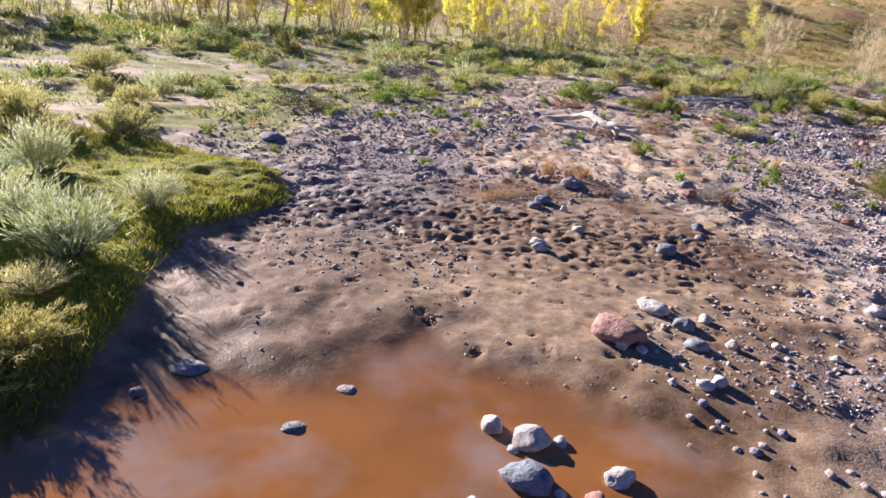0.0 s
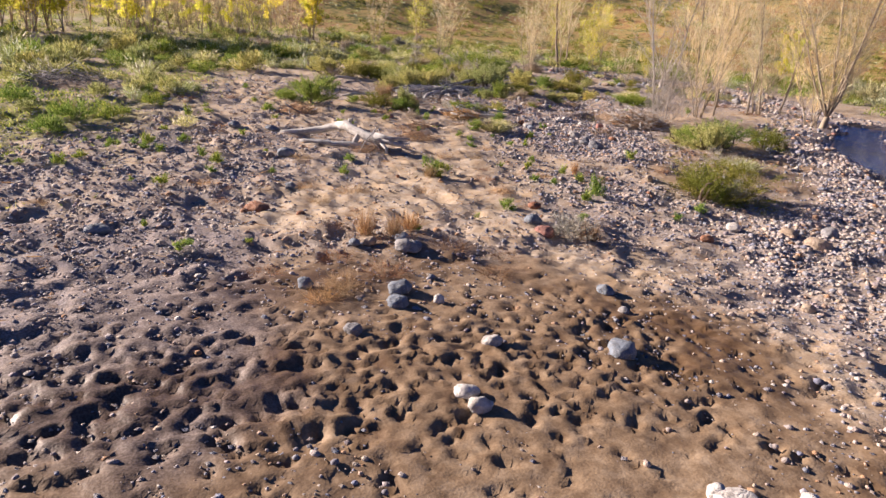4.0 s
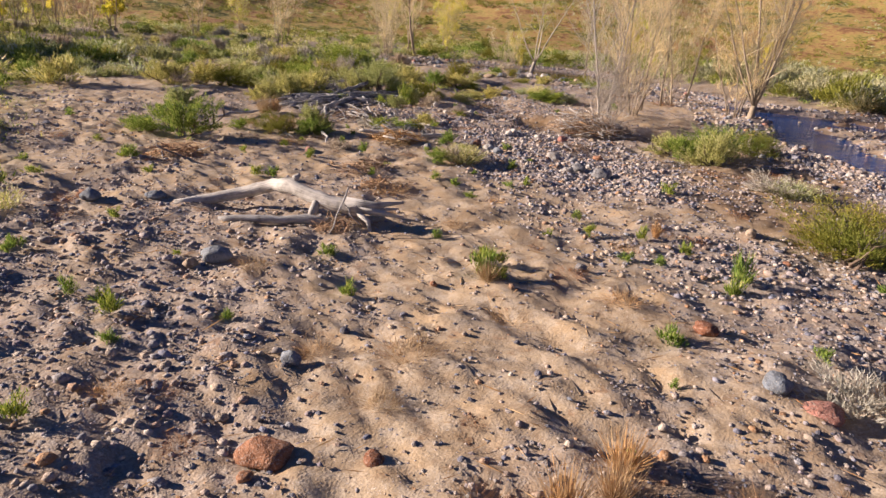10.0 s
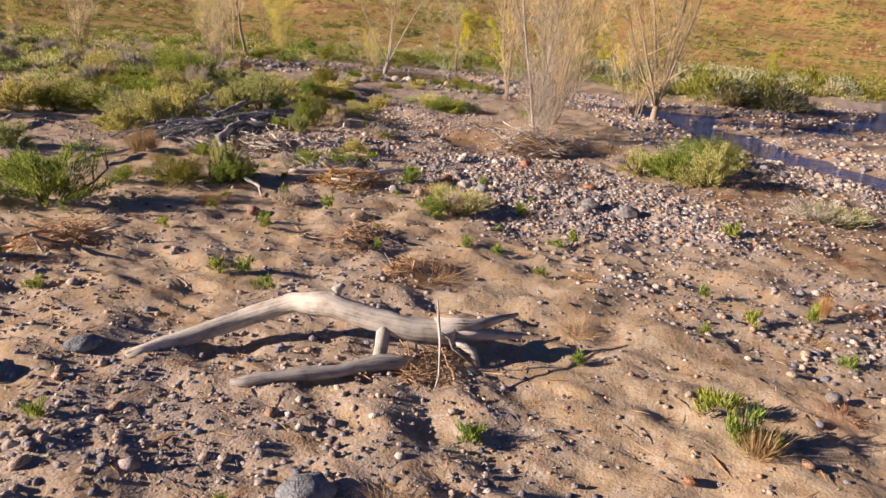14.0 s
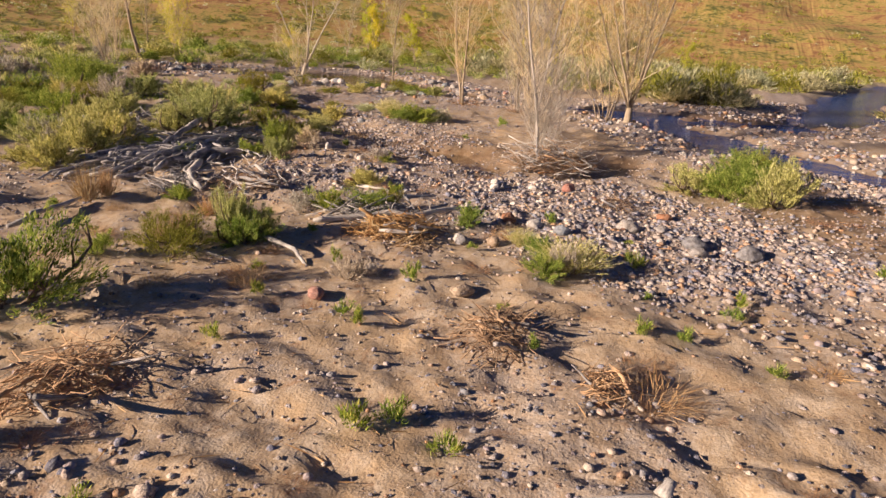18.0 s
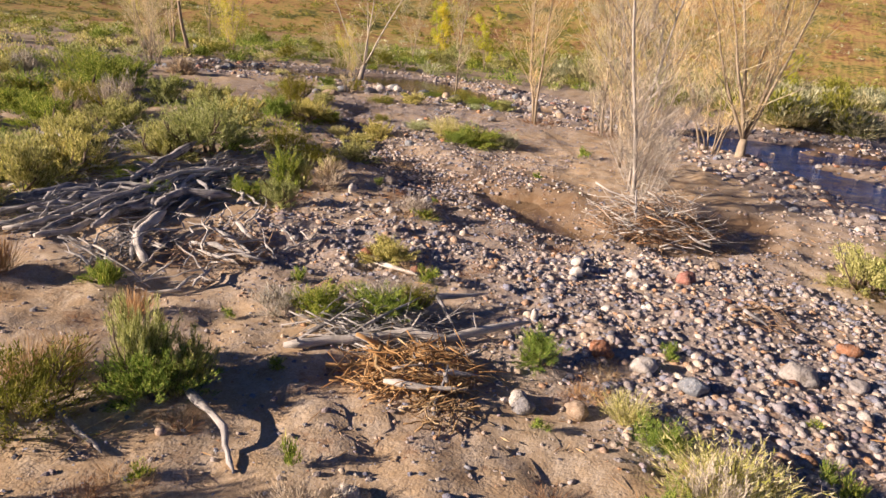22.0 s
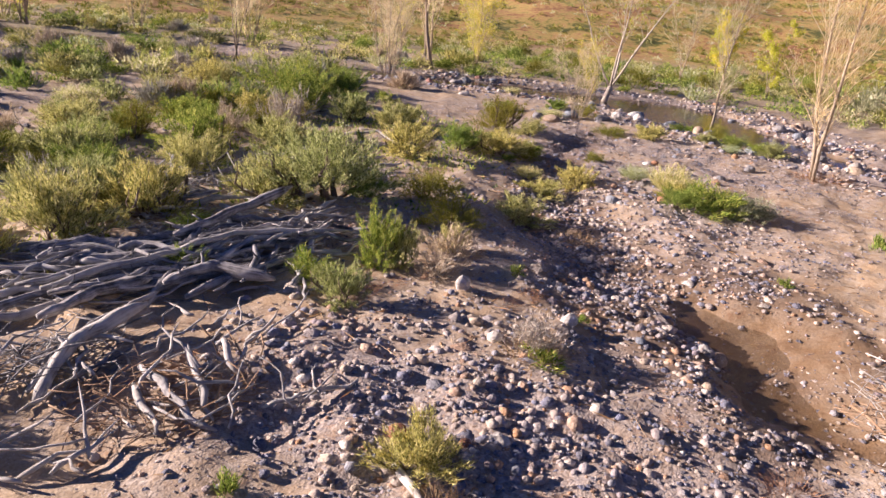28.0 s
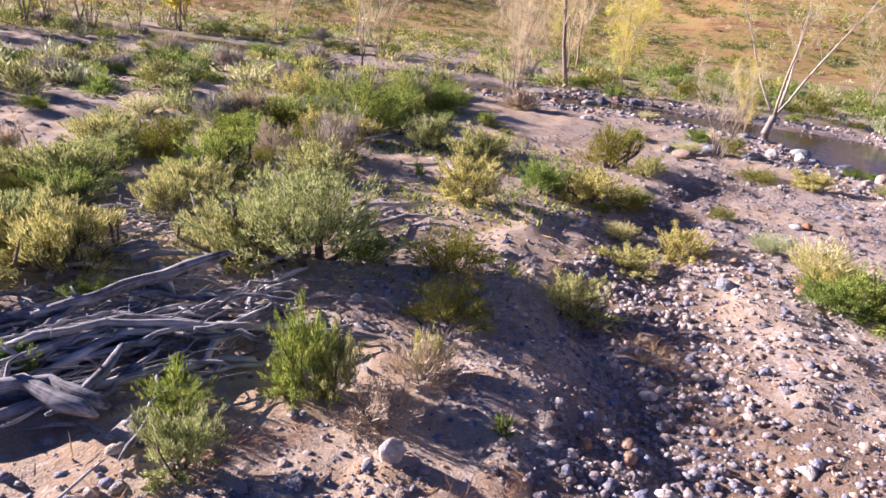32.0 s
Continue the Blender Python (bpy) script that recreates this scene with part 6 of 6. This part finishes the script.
pebbles("cobbles", 9000, 0.05, 0.17, (19, 52, 12, 64), lambda x, y: 0.6 * (np.minimum(from_line(x, y, RUN), from_line(x, y, SIDE)) < 3.5), 8, "wet stones in and beside the stream")
pebbles("gravel", 12000, 0.05, 0.17, (-16, 46, 34, 84), lambda x, y: np.clip(0.3 + cobbly(x, y) + vnoise(x, y, 0.2, 51), 0, 1) * (from_line(x, y, RUN) > -1.5), 3, "scattered stones along the far banks", fine=True)


def litter():
    """Dry straws, roots and twigs scattered over the sand."""
    r = np.random.RandomState(6)
    n = 6000
    x, y = r.uniform(-6, 24, n), r.uniform(14, 44, n)
    keep = r.rand(n) < np.clip(0.1 + 2.2 * vnoise(x, y, 0.7, 60), 0.02, 1)
    x, y = x[keep], y[keep]
    n = len(x)
    a = r.uniform(0, 6.28, n)
    ways = np.stack([np.cos(a), np.sin(a), r.uniform(-0.05, 0.3, n)], 1)
    v, f = blades(np.stack([x, y, height(x, y) + 0.012], 1), ways, r.uniform(0.08, 0.4, n), r.uniform(0.008, 0.02, n), r.uniform(0, 6.28, n))
    tagged(new("straw_litter", mesh_from("straw_litter", v, f, STRAW)), "dry straws and twigs scattered over the sand", "litter", kind="stuff")


def sward():
    """Short grass of the bank by the pond."""
    r = np.random.RandomState(7)
    n = 90000
    x, y = r.uniform(-14, -3, n), r.uniform(3, 17, n)
    keep = inside(x, y, GRASSBANK) + 0.4 * vnoise(x, y, 1.5, 21) > 0.02
    x, y = x[keep], y[keep]
    n = len(x)
    a, out = r.uniform(0, 6.28, n), r.uniform(0, 0.9, n)
    edge = np.exp(-inside(x, y, GRASSBANK) / 0.5)
    ways = np.stack([out * np.cos(a) + edge * 0.5, out * np.sin(a) - 0.3 * edge, np.ones(n)], 1)
    v, f = blades(np.stack([x, y, height(x, y) - 0.01], 1), ways, r.uniform(0.03, 0.085, n) * (1 + 0.8 * edge) * (1 + vnoise(x, y, 0.8, 61)), r.uniform(0.012, 0.024, n), r.uniform(0, 6.28, n), True)
    tagged(new("grass", mesh_from("grass", v, f, BLADE)), "short bright green grass on the pond bank", "grass", kind="stuff")


def far_scrub(n, boxes, seed, material, label, lo, hi, leaves=46, gaps=0.4):
    """Low shrubs of the far flats and slopes, too many to count."""
    r = np.random.RandomState(seed)
    P, W, L, B = [], [], [], []
    box = np.array(boxes, float)[r.randint(len(boxes), size=n)]
    xs, ys = box[:, 0] + r.rand(n) * (box[:, 1] - box[:, 0]), box[:, 2] + r.rand(n) * (box[:, 3] - box[:, 2])
    keep = (vnoise(xs, ys, 0.05, 70) + 0.5 * vnoise(xs, ys, 0.2, 71) > r.uniform(-gaps, 0.15, n)) & (from_line(xs, ys, RUN) > 1)
    xs, ys = xs[keep], ys[keep]
    for x, y, z in zip(xs, ys, height(xs, ys)):
        s = r.uniform(lo, hi)
        d = r.normal(size=(leaves, 3))
        d[:, 2] = np.abs(d[:, 2])
        d /= np.linalg.norm(d, axis=1, keepdims=True)
        q = d * (r.uniform(0.4, 1.0, leaves) * s * 0.5)[:, None] * np.array([1, 1, 0.85])
        P.append(q + np.array([x, y, z - 0.05]))
        W.append(d + r.normal(size=(leaves, 3)) * 0.6 + np.array([0, 0, 0.5]))
        L.append(s * r.uniform(0.11, 0.26, leaves) * min(1.2, (50 / leaves) ** 0.5))
        B.append(s * r.uniform(0.03, 0.07, leaves) * min(1.8, (50 / leaves) ** 0.5))
    P, W, L, B = np.concatenate(P), np.concatenate(W), np.concatenate(L), np.concatenate(B)
    v, f = blades(P, W, L, B * 1.3, r.uniform(0, 6.28, len(P)), True)
    tagged(new("scrub", mesh_from("scrub", v, f, material)), label, "scrub", kind="stuff")


def herbs():
    """Low green herbs under the sage and around the driftwood."""
    r = np.random.RandomState(17)
    n = 150000
    x, y = r.uniform(-24, 28, n), r.uniform(20, 56, n)
    zone = np.maximum(smooth(inside(x, y, [(12, 37.5), (12.5, 45), (20, 56), (29, 56), (28, 46), (21, 39.5), (17, 38.2)]), -0.5, 1.0), 0.8 * smooth(-x + 0.3 * (y - 18), 2, 7))
    keep = r.rand(n) < zone * smooth(vnoise(x, y, 0.45, 63) + 0.5 * vnoise(x, y, 1.5, 64), -0.05, 0.2)
    x, y = x[keep], y[keep]
    n = len(x)
    a, out = r.uniform(0, 6.28, n), r.uniform(0.2, 1.6, n)
    ways = np.stack([out * np.cos(a), out * np.sin(a), np.ones(n)], 1)
    v, f = blades(np.stack([x, y, height(x, y)], 1), ways, r.uniform(0.06, 0.2, n), r.uniform(0.02, 0.05, n), r.uniform(0, 6.28, n), True)
    tagged(new("herbs", mesh_from("herbs", v, f, GREEN)), "low green herbs between the sagebrush", "herbs", kind="stuff")


litter()
sward()
herbs()
far_scrub(1300, [(-70, 46, 60, 112), (-60, -20, 20, 62)], 1, SAGE, "grey-green sage scrub on the far flat", 0.6, 1.8, 95)
far_scrub(1100, [(-60, 60, 58, 112), (46, 90, 30, 80)], 2, GREEN, "green scrub on the far flat", 0.6, 1.6, 95)
far_scrub(150, [(46, 80, -5, 34), (50, 84, 10, 45)], 3, PALESAGE, "thick pale sage across the stream", 1.2, 2.6, 230, 0.15)
far_scrub(200, [(46, 80, -5, 34), (50, 84, 10, 45)], 7, DARK, "green shrubs across the stream", 0.9, 2.2, 160, 0.1)
far_scrub(90, [(44, 80, -5, 34), (48, 84, 10, 45)], 6, RABBIT, "yellow rabbitbrush across the stream", 0.7, 1.4, 140)
far_scrub(4200, [(75, 230, -60, 170), (-40, 190, 100, 260)], 4, DARK, "dark green shrubs dotting the hillside", 0.7, 2.4, 46)
far_scrub(3000, [(75, 230, -60, 170), (-40, 190, 100, 260)], 5, RABBIT, "dry yellow bunchgrass on the hillside", 0.5, 1.4, 26)
far_scrub(2600, [(60, 130, 0, 100), (0, 90, 84, 150)], 8, DARK, "dark low shrubs on the near slope", 0.5, 1.5, 60)
far_scrub(1500, [(60, 130, 0, 100), (0, 90, 84, 150)], 9, SAGE, "grey sage dotting the near slope", 0.5, 1.3, 60)
